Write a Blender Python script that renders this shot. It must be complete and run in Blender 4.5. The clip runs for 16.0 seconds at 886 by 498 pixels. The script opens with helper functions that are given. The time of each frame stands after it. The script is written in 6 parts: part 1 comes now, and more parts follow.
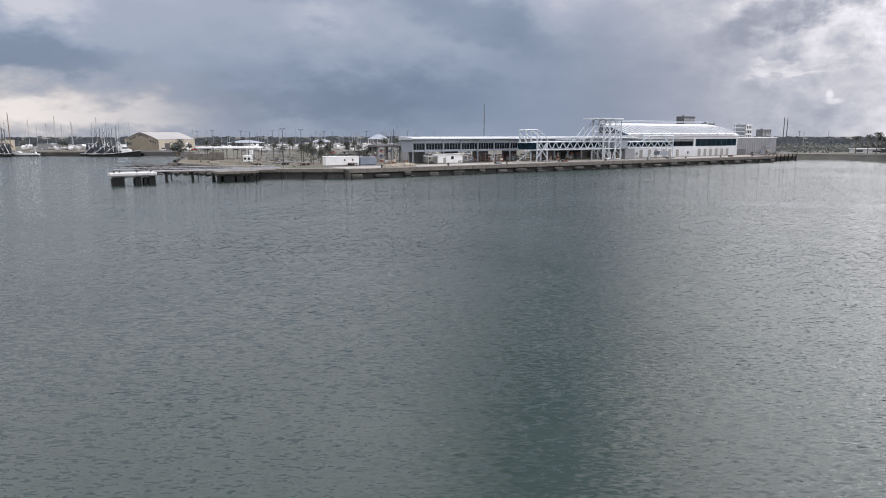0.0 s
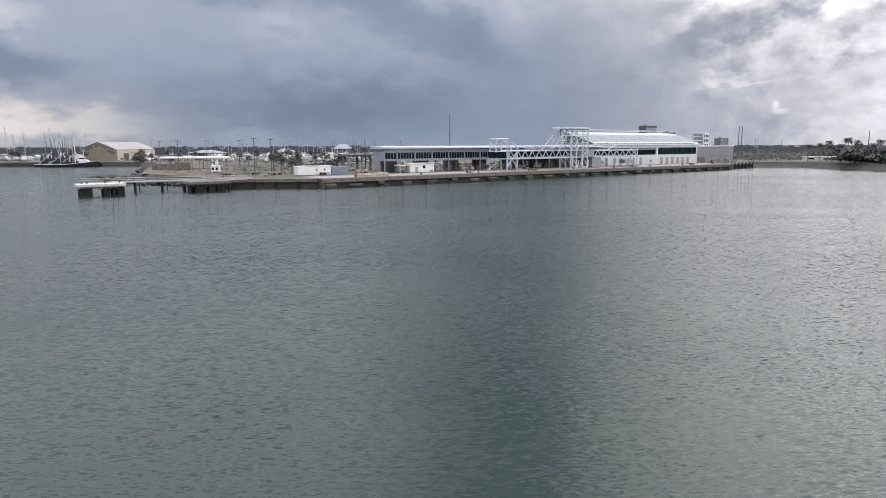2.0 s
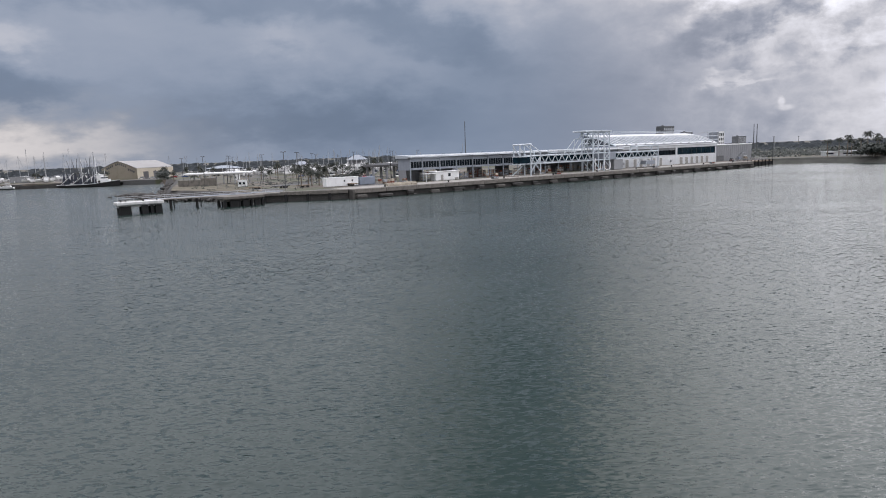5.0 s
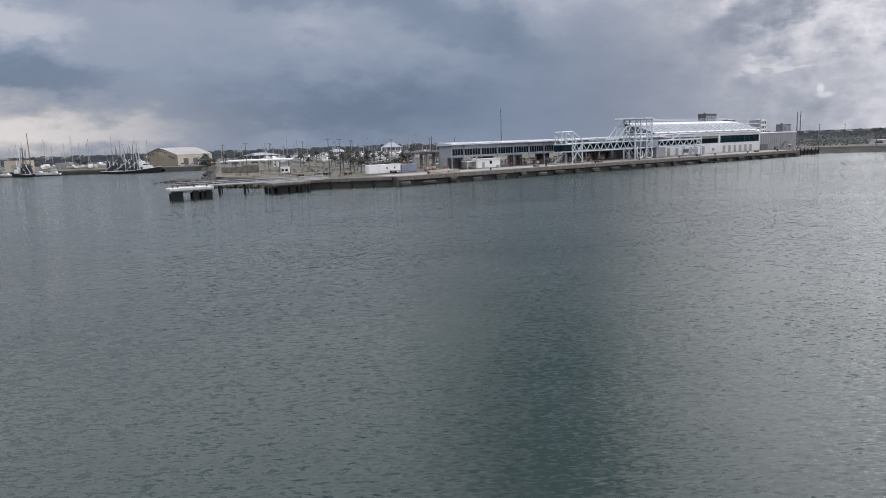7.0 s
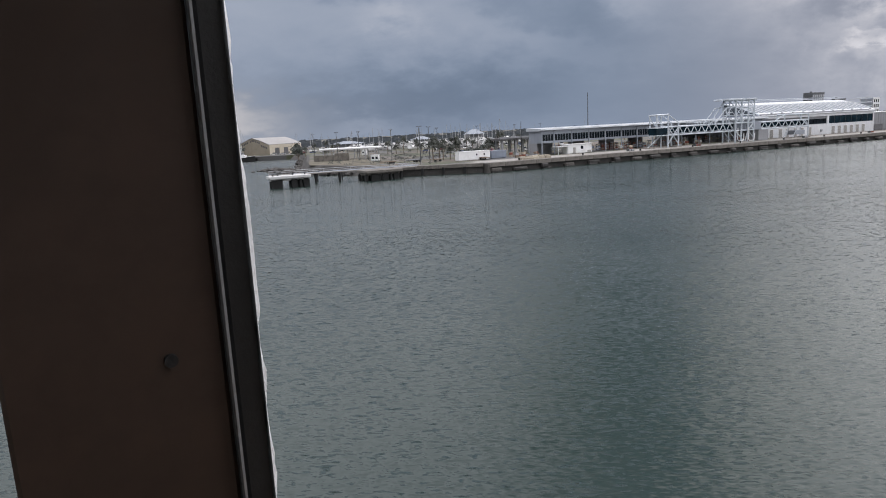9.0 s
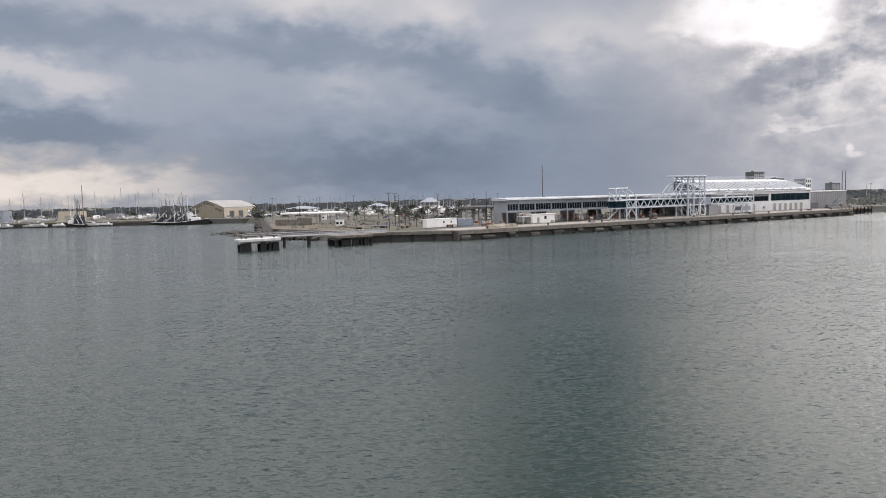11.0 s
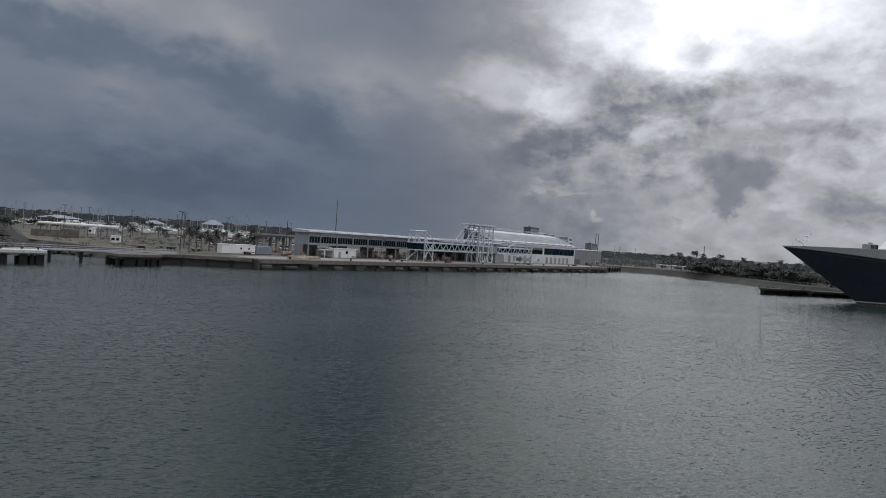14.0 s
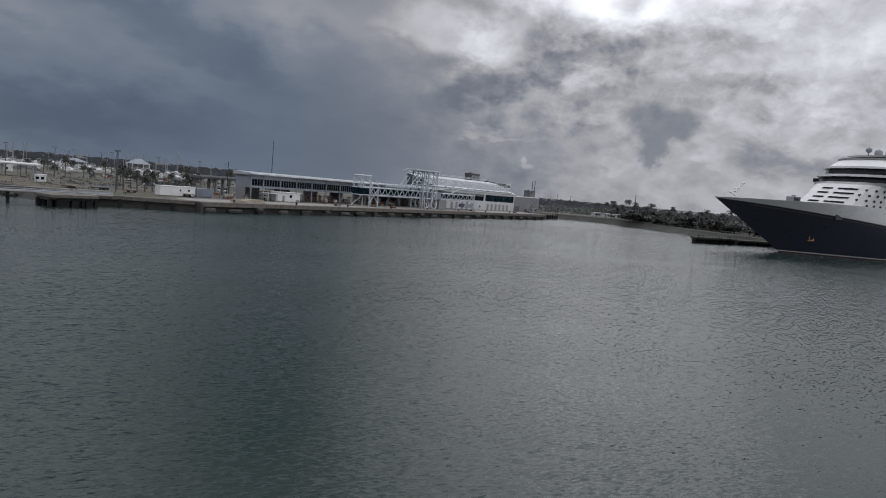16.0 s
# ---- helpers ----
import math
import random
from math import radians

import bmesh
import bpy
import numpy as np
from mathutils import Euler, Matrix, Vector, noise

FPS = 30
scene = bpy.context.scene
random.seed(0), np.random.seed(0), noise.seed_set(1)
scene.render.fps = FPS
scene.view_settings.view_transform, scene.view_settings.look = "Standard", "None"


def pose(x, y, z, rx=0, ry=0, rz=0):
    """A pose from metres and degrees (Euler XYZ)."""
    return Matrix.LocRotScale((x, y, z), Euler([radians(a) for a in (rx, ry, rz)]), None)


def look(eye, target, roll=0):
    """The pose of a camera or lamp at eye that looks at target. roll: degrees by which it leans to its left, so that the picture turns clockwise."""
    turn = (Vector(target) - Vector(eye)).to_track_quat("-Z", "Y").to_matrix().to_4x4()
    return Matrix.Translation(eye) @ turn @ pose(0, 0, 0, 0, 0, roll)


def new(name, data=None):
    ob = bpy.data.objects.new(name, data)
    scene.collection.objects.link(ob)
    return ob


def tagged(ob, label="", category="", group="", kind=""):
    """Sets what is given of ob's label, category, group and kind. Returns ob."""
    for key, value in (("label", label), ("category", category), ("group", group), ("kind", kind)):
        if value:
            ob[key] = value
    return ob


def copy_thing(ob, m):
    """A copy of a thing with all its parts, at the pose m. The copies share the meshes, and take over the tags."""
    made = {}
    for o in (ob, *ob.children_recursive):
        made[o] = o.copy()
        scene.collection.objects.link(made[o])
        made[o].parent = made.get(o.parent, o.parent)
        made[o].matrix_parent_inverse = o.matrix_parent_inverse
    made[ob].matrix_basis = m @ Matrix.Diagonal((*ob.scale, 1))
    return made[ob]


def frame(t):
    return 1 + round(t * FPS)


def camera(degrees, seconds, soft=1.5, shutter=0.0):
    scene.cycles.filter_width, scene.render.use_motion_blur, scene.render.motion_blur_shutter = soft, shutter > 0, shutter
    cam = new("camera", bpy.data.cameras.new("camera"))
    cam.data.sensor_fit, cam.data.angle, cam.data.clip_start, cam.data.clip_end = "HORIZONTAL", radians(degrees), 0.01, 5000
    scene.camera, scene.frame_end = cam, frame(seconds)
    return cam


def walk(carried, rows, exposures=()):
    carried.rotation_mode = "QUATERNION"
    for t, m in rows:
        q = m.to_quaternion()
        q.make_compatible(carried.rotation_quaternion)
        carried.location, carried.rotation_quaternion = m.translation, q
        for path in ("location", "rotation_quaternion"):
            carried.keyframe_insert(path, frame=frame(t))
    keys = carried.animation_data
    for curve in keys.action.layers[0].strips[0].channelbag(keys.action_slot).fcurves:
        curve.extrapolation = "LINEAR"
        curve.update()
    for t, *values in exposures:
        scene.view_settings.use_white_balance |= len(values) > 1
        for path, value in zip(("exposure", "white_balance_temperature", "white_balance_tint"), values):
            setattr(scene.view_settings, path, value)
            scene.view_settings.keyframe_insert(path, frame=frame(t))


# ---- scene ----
# The camera stands at a ship's open side that glides past the harbour; z is up, the water lies at 0.
cam = camera(68.66, 16.0, soft=1.0)
EYE = 13.0
ROWS = [
    (0, 1.12, 0.40, 0.09, -9.93, 0.04),
    (0.5, 0.08, 0.35, -1.45, -9.73, 0.18),
    (1, -0.98, 0.28, -2.52, -9.90, -0.52),
    (1.5, -2.07, 0.17, -3.42, -9.42, 0.05),
    (2, -3.19, 0.01, -3.42, -9.14, 0.17),
    (2.5, -4.34, -0.15, -3.72, -9.31, 0.74),
    (3, -5.50, -0.31, -4.70, -8.85, 1.07),
    (3.5, -6.66, -0.45, -4.80, -8.30, 1.34),
    (4, -7.83, -0.55, -4.00, -8.37, 1.99),
    (6.5, -13.75, -0.92, -1.59, -8.86, 1.82),
    (7, -14.93, -0.99, -0.42, -9.39, 1.97),
    (7.5, -16.72, -0.80, 1.96, -10.03, 1.34),
    (8, -18.40, -0.58, 3.73, -10.59, 2.62),
    (8.5, -18.43, -0.52, 5.62, -10.57, 3.37),
    (8.7, -18.46, -0.50, 6.56, -10.46, 3.11),
    (10.8, -25.16, -0.62, 2.07, -5.40, 1.00),
    (11, -25.63, -0.50, 1.86, -4.48, 1.41),
    (11.5, -26.81, -0.12, 3.00, -4.27, -3.99),
    (12, -27.99, 0.40, -7.30, -2.27, -1.13),
    (12.5, -29.20, 1.08, -10.62, -2.38, -1.60),
    (13, -30.44, 1.73, -14.94, -1.41, -5.61),
    (13.5, -31.70, 2.34, -14.29, -0.83, -5.45),
    (14, -32.99, 2.91, -17.23, -1.00, -4.14),
    (14.5, -34.28, 3.44, -19.59, -1.78, -2.16),
    (15, -35.59, 3.95, -21.14, -3.22, -4.23),
    (15.5, -36.89, 4.43, -23.23, -4.79, -5.47),
    (16, -38.20, 4.91, -23.26, -5.40, -5.18),
]
EXPOSURES = [(0, 0.38, 6650, 12), (3, 0.35, 6650, 12), (4, 0.15, 6600, 12), (8, 0.12, 6500, 11), (11, 0.28, 7000, 12), (11.5, 0.0, 6950, 12), (12, 0.03, 6900, 12), (13, -0.43, 6550, 10), (14.5, -0.73, 6500, 9), (16, -0.68, 6500, 9)]
walk(cam, [(t, pose(x, y, EYE, 90 + pitch, roll, yaw)) for t, x, y, yaw, pitch, roll in ROWS], EXPOSURES)


# ---------- world ----------
class Nodes:
    """Short calls for building a node tree."""

    def __init__(self, tree):
        self.tree = tree
        tree.nodes.clear()

    def node(self, kind, inputs=(), **props):
        n = self.tree.nodes.new(kind)
        if "operation" in props:
            n.operation, n.use_clamp = props["operation"], props["use_clamp"]
        if "interpolation_type" in props:
            n.interpolation_type = props["interpolation_type"]
        if "blend_type" in props:
            n.data_type, n.blend_type = "RGBA", props["blend_type"]
        for k, v in (inputs.items() if hasattr(inputs, "items") else enumerate(inputs)):
            if v is None:
                continue
            if hasattr(v, "is_linked"):
                self.tree.links.new(v, n.inputs[k])
            else:
                n.inputs[k].default_value = v
        return n

    def math(self, op, *a, clamp=False):
        return self.node("ShaderNodeMath", a, operation=op, use_clamp=clamp).outputs[0]

    def smooth(self, x, a, b, lo=0.0, hi=1.0):
        n = self.node("ShaderNodeMapRange", (x, a, b, lo, hi), interpolation_type="SMOOTHSTEP")
        return n.outputs[0]

    def mix(self, f, a, b, blend="MIX"):
        n = self.node("ShaderNodeMix", blend_type=blend)
        for i, v in ((0, f), (6, a), (7, b)):
            if hasattr(v, "is_linked"):
                self.tree.links.new(v, n.inputs[i])
            else:
                n.inputs[i].default_value = (*v, 1) if isinstance(v, tuple) and len(v) == 3 else v
        return n.outputs[2]

    def noise(self, vec, scale, detail=4.0, rough=0.55, distortion=0.0):
        return self.node("ShaderNodeTexNoise", {"Vector": vec, "Scale": scale, "Detail": detail, "Roughness": rough, "Distortion": distortion}).outputs["Fac"]

    def link(self, a, b):
        self.tree.links.new(a, b)


SUN_AZ, SUN_EL = 38.0, 34.0      # degrees to the right of +y, and up
world = bpy.data.worlds.new("sky")
scene.world = world
world.use_nodes = True
N = Nodes(world.node_tree)
gen = N.node("ShaderNodeTexCoord").outputs["Generated"]
sep = N.node("ShaderNodeSeparateXYZ", (gen,)).outputs
dx, dy, dz = sep[0], sep[1], sep[2]
up = N.math("MAXIMUM", dz, 0.0)
az = N.math("MULTIPLY", N.math("ARCTAN2", dx, dy), 57.2958)
el = N.math("MULTIPLY", N.math("ARCSINE", dz), 57.2958)
# the cloud layer, seen in perspective towards the horizon
den = N.math("ADD", up, 0.40)
cloud_uv = N.node("ShaderNodeCombineXYZ", (N.math("DIVIDE", dx, den), N.math("DIVIDE", dy, den), 0.0)).outputs[0]
big = N.noise(cloud_uv, 2.6, 6, 0.54, 0.1)
fine = N.noise(cloud_uv, 8.5, 7, 0.56, 0.1)
low = N.noise(N.node("ShaderNodeMapping", {"Vector": gen, "Scale": (1.0, 1.0, 1.7), "Location": (3.7, 1.9, 0.0)}).outputs[0], 9.0, 7, 0.56, 0.25)
waz = N.math("ADD", az, N.math("MULTIPLY", N.math("SUBTRACT", low, 0.5), 7.0))
wel = N.math("ADD", el, N.math("MULTIPLY", N.math("SUBTRACT", fine, 0.5), 5.0))
waz2 = N.math("ADD", az, N.math("MULTIPLY", N.math("SUBTRACT", N.noise(gen, 26.0, 6, 0.6), 0.5), 4.5))
wel2 = N.math("ADD", el, N.math("MULTIPLY", N.math("SUBTRACT", N.noise(N.node("ShaderNodeMapping", {"Vector": gen, "Location": (1.3, 4.1, 2.2)}).outputs[0], 24.0, 6, 0.6), 0.5), 3.4))


def blob(a, e, sa, se):
    """A soft patch of sky round azimuth a and elevation e, frayed by the cloud noise."""
    qa = N.math("DIVIDE", N.math("SUBTRACT", waz, a), sa)
    qe = N.math("DIVIDE", N.math("SUBTRACT", wel, e), se)
    d2 = N.math("ADD", N.math("MULTIPLY", qa, qa), N.math("MULTIPLY", qe, qe))
    return N.math("POWER", 2.71828, N.math("MULTIPLY", d2, -1.0))


sky_node = N.node("ShaderNodeTexSky")
sky_node.sky_type, sky_node.sun_disc = "NISHITA", False
sky_node.sun_elevation, sky_node.sun_rotation = radians(SUN_EL), radians(SUN_AZ)
sky_tex = sky_node.outputs[0]
clear = N.mix(1.0, sky_tex, (0.11, 0.11, 0.11), "MULTIPLY")
# cloud brightness: grey ahead, lighter to the right, bright overhead and behind
tone = N.math("MULTIPLY", N.smooth(az, 12.0, 52.0, 0.36, 0.82), N.smooth(el, 1.0, 12.0, 0.84, 1.0))
ahead = N.math("ABSOLUTE", N.math("SUBTRACT", az, 12.5))
tone = N.math("ADD", tone, N.math("MULTIPLY", N.smooth(el, 14.0, 46.0), N.math("MULTIPLY", N.smooth(ahead, 0.5, 23.0, -0.05, 1.85), N.smooth(N.math("ABSOLUTE", az), 70.0, 120.0, 1.0, 0.6))))
tone = N.math("ADD", tone, N.math("MULTIPLY", N.smooth(N.math("ABSOLUTE", az), 62.0, 120.0), 0.18))
vary = N.math("ADD", N.math("MULTIPLY", N.math("SUBTRACT", big, 0.5), 0.9), N.math("MULTIPLY", N.math("SUBTRACT", fine, 0.5), 0.55))
vary = N.math("MULTIPLY", vary, N.math("MAXIMUM", N.smooth(az, 14.0, 32.0, 0.24, 0.72), N.smooth(el, 8.0, 16.0, 0.0, 0.62)))
tone = N.math("MULTIPLY", tone, N.math("ADD", 1.0, vary))
def streak(a0, e0, a1, e1, wide, sharp=0.0):
    """A bank of cloud from one azimuth and elevation to another; sharp gives it a firmer edge."""
    ln = math.hypot(a1 - a0, e1 - e0)
    c, s = (a1 - a0) / ln, (e1 - e0) / ln
    qa, qe = N.math("SUBTRACT", waz, (a0 + a1) / 2), N.math("SUBTRACT", wel, (e0 + e1) / 2)
    along = N.math("DIVIDE", N.math("ADD", N.math("MULTIPLY", qa, c), N.math("MULTIPLY", qe, s)), ln * 0.5 + wide * 0.6)
    across = N.math("DIVIDE", N.math("SUBTRACT", N.math("MULTIPLY", qe, c), N.math("MULTIPLY", qa, s)), wide)
    d2 = N.math("ADD", N.math("POWER", N.math("ABSOLUTE", along), 3.0), N.math("MULTIPLY", across, across))
    g = N.math("POWER", 2.71828, N.math("MULTIPLY", d2, -1.0))
    return N.smooth(g, 0.5 * sharp, 1.0 - 0.35 * sharp) if sharp else g


# round patches: azimuth, elevation, half widths, strength
for a, e, sa, se, k in (
        (-41.0, 1.7, 12.0, 1.8, 0.34), (-29.0, 1.6, 7.0, 1.2, 0.15), (-8.0, 3.0, 13.0, 3.0, -0.10), (-13.0, 0.6, 3.0, 1.2, 0.05),
        (37.5, 18.6, 8.5, 3.4, 1.15), (35.6, 15.4, 2.4, 1.0, 0.55), (39.2, 15.4, 1.8, 0.9, 0.40), (46.0, 18.4, 6.0, 2.6, 0.45), (29.5, 17.0, 3.6, 1.5, 0.40),
        (37.6, 17.0, 1.1, 1.3, -0.6), (53.5, 12.6, 5.0, 2.6, 0.32), (10.0, 13.6, 6.0, 2.2, 0.14), (13.0, 4.5, 13.0, 5.0, -0.04),
        (-13.0, 16.6, 5.0, 1.6, 0.16), (-2.0, 15.9, 4.0, 1.4, 0.14), (-10.3, 9.6, 2.6, 1.0, 0.07), (45.5, 4.6, 2.4, 1.6, 0.06), (53.0, 8.2, 2.6, 1.6, 0.16), (24.0, 12.6, 8.0, 2.6, 0.14), (33.0, 8.6, 3.0, 1.0, 0.08)):
    tone = N.math("ADD", tone, N.math("MULTIPLY", blob(a, e, sa, se), k))
# long banks: from, to, half width, strength, firmness
for a0, e0, a1, e1, wide, k, sharp in (
        (-42.0, 6.3, -26.0, 5.7, 1.4, -0.09, 0.2), (-38.0, 10.6, -28.0, 9.0, 1.5, 0.13, 0.2), (-40.0, 13.0, -24.0, 13.4, 1.8, -0.08, 0.2),
        (-25.0, 13.4, -4.0, 12.4, 1.8, -0.08, 0.2), (-5.0, 12.6, 9.0, 7.4, 2.2, -0.08, 0.2), (18.0, 13.8, 27.0, 12.2, 2.0, 0.28, 0.15), (24.0, 11.6, 28.0, 13.6, 1.4, 0.25, 0.2),
        (22.5, 7.6, 35.0, 12.1, 1.6, -0.20, 0.2), (33.0, 12.0, 46.0, 14.4, 1.3, -0.26, 0.2), (46.2, 9.2, 49.4, 9.6, 1.3, -0.22, 0.2), (48.0, 8.2, 49.0, 7.6, 0.5, -0.12, 0.2), (46.5, 4.6, 55.0, 4.0, 1.3, -0.22, 0.2),
        (52.0, 6.2, 55.0, 7.6, 0.8, -0.14, 0.2), (33.0, 9.6, 37.0, 10.8, 0.9, 0.18, 0.3), (24.5, 5.2, 29.5, 4.6, 0.45, 0.12, 0.3), (31.0, 6.6, 36.5, 6.0, 0.7, -0.09, 0.2), (43.0, 11.4, 50.0, 12.0, 0.8, 0.16, 0.3),
        (50.5, 9.0, 53.0, 9.8, 0.7, 0.14, 0.4), (43.6, 5.4, 46.0, 3.4, 0.8, 0.08, 0.2), (36.0, 3.4, 39.0, 2.8, 0.6, 0.08, 0.2)):
    tone = N.math("ADD", tone, N.math("MULTIPLY", streak(a0, e0, a1, e1, wide, sharp), k))
# one small bright puff
for a, e, sa_, se_ in ((30.3, 2.5, 0.75, 0.28), (30.0, 3.0, 0.3, 0.42)):
    qa = N.math("DIVIDE", N.math("SUBTRACT", N.math("ADD", az, N.math("MULTIPLY", N.math("SUBTRACT", waz2, az), 0.12)), a), sa_)
    qe = N.math("DIVIDE", N.math("SUBTRACT", N.math("ADD", el, N.math("MULTIPLY", N.math("SUBTRACT", wel2, el), 0.12)), e), se_)
    g = N.math("POWER", 2.71828, N.math("MULTIPLY", N.math("ADD", N.math("MULTIPLY", qa, qa), N.math("MULTIPLY", qe, qe)), -1.0))
    tone = N.math("ADD", tone, N.math("MULTIPLY", N.smooth(g, 0.2, 0.9), 0.17))
calm = N.smooth(el, 2.0, 11.0, 0.4, 1.0)
puff = N.math("MULTIPLY", N.math("SUBTRACT", N.smooth(low, 0.45, 0.58), 0.5), N.math("MULTIPLY", N.smooth(az, 14.0, 34.0, 0.0, 0.20), calm))
tone = N.math("ADD", tone, puff)
curl = N.noise(gen, 24.0, 7, 0.6, 0.25)
tone = N.math("ADD", tone, N.math("MULTIPLY", N.math("SUBTRACT", N.smooth(curl, 0.42, 0.60), 0.5), N.math("MULTIPLY", N.smooth(az, 16.0, 32.0, 0.0, 0.11), calm)))
# a dark lump of cloud that tapers downwards
billow = N.math("ABSOLUTE", N.math("SUBTRACT", N.noise(N.node("ShaderNodeMapping", {"Vector": gen, "Scale": (1.0, 1.0, 1.5), "Location": (0.4, 2.2, 5.1)}).outputs[0], 16.0, 6, 0.58, 0.15), 0.5))
tone = N.math("ADD", tone, N.math("MULTIPLY", N.math("SUBTRACT", 0.07, billow), N.math("MULTIPLY", N.smooth(az, 14.0, 36.0, 0.0, 1.1), calm)))
wedge = None
for a, e, sa, se in ((39.2, 7.6, 2.4, 1.3), (42.4, 7.0, 2.2, 1.2), (41.0, 5.9, 2.4, 1.2), (40.9, 4.6, 1.5, 1.0), (40.8, 3.4, 0.8, 0.9)):
    qa = N.math("DIVIDE", N.math("SUBTRACT", waz2, a), sa)
    qe = N.math("DIVIDE", N.math("SUBTRACT", wel2, e), se)
    g = N.math("POWER", 2.71828, N.math("MULTIPLY", N.math("ADD", N.math("MULTIPLY", qa, qa), N.math("MULTIPLY", qe, qe)), -1.0))
    wedge = g if wedge is None else N.math("ADD", wedge, g)
wedge = N.math("MULTIPLY", N.smooth(wedge, 0.2, 1.3), N.smooth(curl, 0.25, 0.6, 0.7, 1.0))
tone = N.mix(N.math("MULTIPLY", wedge, 0.72), N.node("ShaderNodeCombineXYZ", (tone, tone, tone)).outputs[0], (0.27, 0.27, 0.27))
tone = N.node("ShaderNodeSeparateXYZ", (tone,)).outputs[0]
tone = N.math("SMOOTH_MAX", tone, N.smooth(az, 8.0, 24.0, 0.09, 0.26), 0.22)
tint = N.mix(N.smooth(tone, 0.12, 0.60), N.mix(N.smooth(az, 4.0, 26.0), (0.66, 0.90, 1.30), (0.80, 0.92, 1.20)), (0.97, 0.985, 1.07))
tint = N.mix(blob(-38.0, 1.6, 16.0, 2.4), tint, (1.03, 0.98, 0.96))
clouds = N.mix(1.0, tint, N.node("ShaderNodeCombineXYZ", (tone, tone, tone)).outputs[0], "MULTIPLY")
open_sky = N.math("MULTIPLY", N.smooth(big, 0.66, 0.85), 0.2)
ground_glow = N.mix(N.smooth(dz, -0.02, 0.0), (0.10, 0.11, 0.11), N.mix(open_sky, clouds, clear))
N.node("ShaderNodeOutputWorld", (N.node("ShaderNodeBackground", (ground_glow, 1.0)).outputs[0],))

sun = new("sun", bpy.data.lights.new("sun", "SUN"))
sun.data.energy, sun.data.angle, sun.data.color = 0.24, radians(36), (1.0, 0.96, 0.9)
sa, se = radians(SUN_AZ), radians(SUN_EL)
sun.matrix_world = look((math.sin(sa) * math.cos(se) * 400, math.cos(sa) * math.cos(se) * 400, math.sin(se) * 400), (0, 0, 0))


# ---------- materials ----------
def material(name, color, rough=0.6, metal=0.0, scale=1.0, vary=0.25, dirt=None, dirt_amount=0.35, bump=0.0, bump_scale=20.0, per_object=0.0, spec=0.5, streaks=0.0):
    """A surface with blotches, grain and dirt, at real size."""
    m = bpy.data.materials.new(name)
    m.use_nodes = True
    n = Nodes(m.node_tree)
    vec = n.node("ShaderNodeTexCoord").outputs["Object"]
    blot = n.noise(vec, 0.35 * scale, 5, 0.6, 0.3)
    grain = n.noise(vec, 6.0 * scale, 4, 0.6)
    dark = tuple(c * (1 - vary) for c in color)
    light = tuple(min(1.0, c * (1 + vary * 0.7)) for c in color)
    col = n.mix(n.smooth(blot, 0.3, 0.7), dark, light)
    col = n.mix(n.math("MULTIPLY", n.smooth(grain, 0.35, 0.7), 0.35), col, tuple(c * (1 - vary * 0.9) for c in color))
    if dirt:
        f = n.smooth(n.noise(vec, 0.9 * scale, 6, 0.65, 0.8), 0.48, 0.72)
        col = n.mix(n.math("MULTIPLY", f, dirt_amount), col, dirt)
    if streaks:
        sv = n.node("ShaderNodeMapping", {"Vector": vec, "Scale": (1.6, 1.6, 0.12)}).outputs[0]
        f = n.smooth(n.noise(sv, 1.2, 5, 0.6), 0.5, 0.75)
        col = n.mix(n.math("MULTIPLY", f, streaks), col, tuple(c * 0.45 for c in color))
    if per_object:
        r = n.node("ShaderNodeObjectInfo").outputs["Random"]
        col = n.mix(1.0, col, n.mix(r, (1 - per_object,) * 3, (1.0, 1.0, 1.0)), "MULTIPLY")
    p = n.node("ShaderNodeBsdfPrincipled", {"Base Color": col, "Metallic": metal, "Specular IOR Level": spec})
    n.link(n.smooth(grain, 0.2, 0.8, max(0.02, rough - 0.12), min(1, rough + 0.12)), p.inputs["Roughness"])
    if bump:
        b = n.node("ShaderNodeBump", {"Height": n.noise(vec, bump_scale, 5, 0.6), "Distance": bump, "Strength": 0.8}).outputs[0]
        n.link(b, p.inputs["Normal"])
    n.node("ShaderNodeOutputMaterial", (p.outputs[0],))
    return m


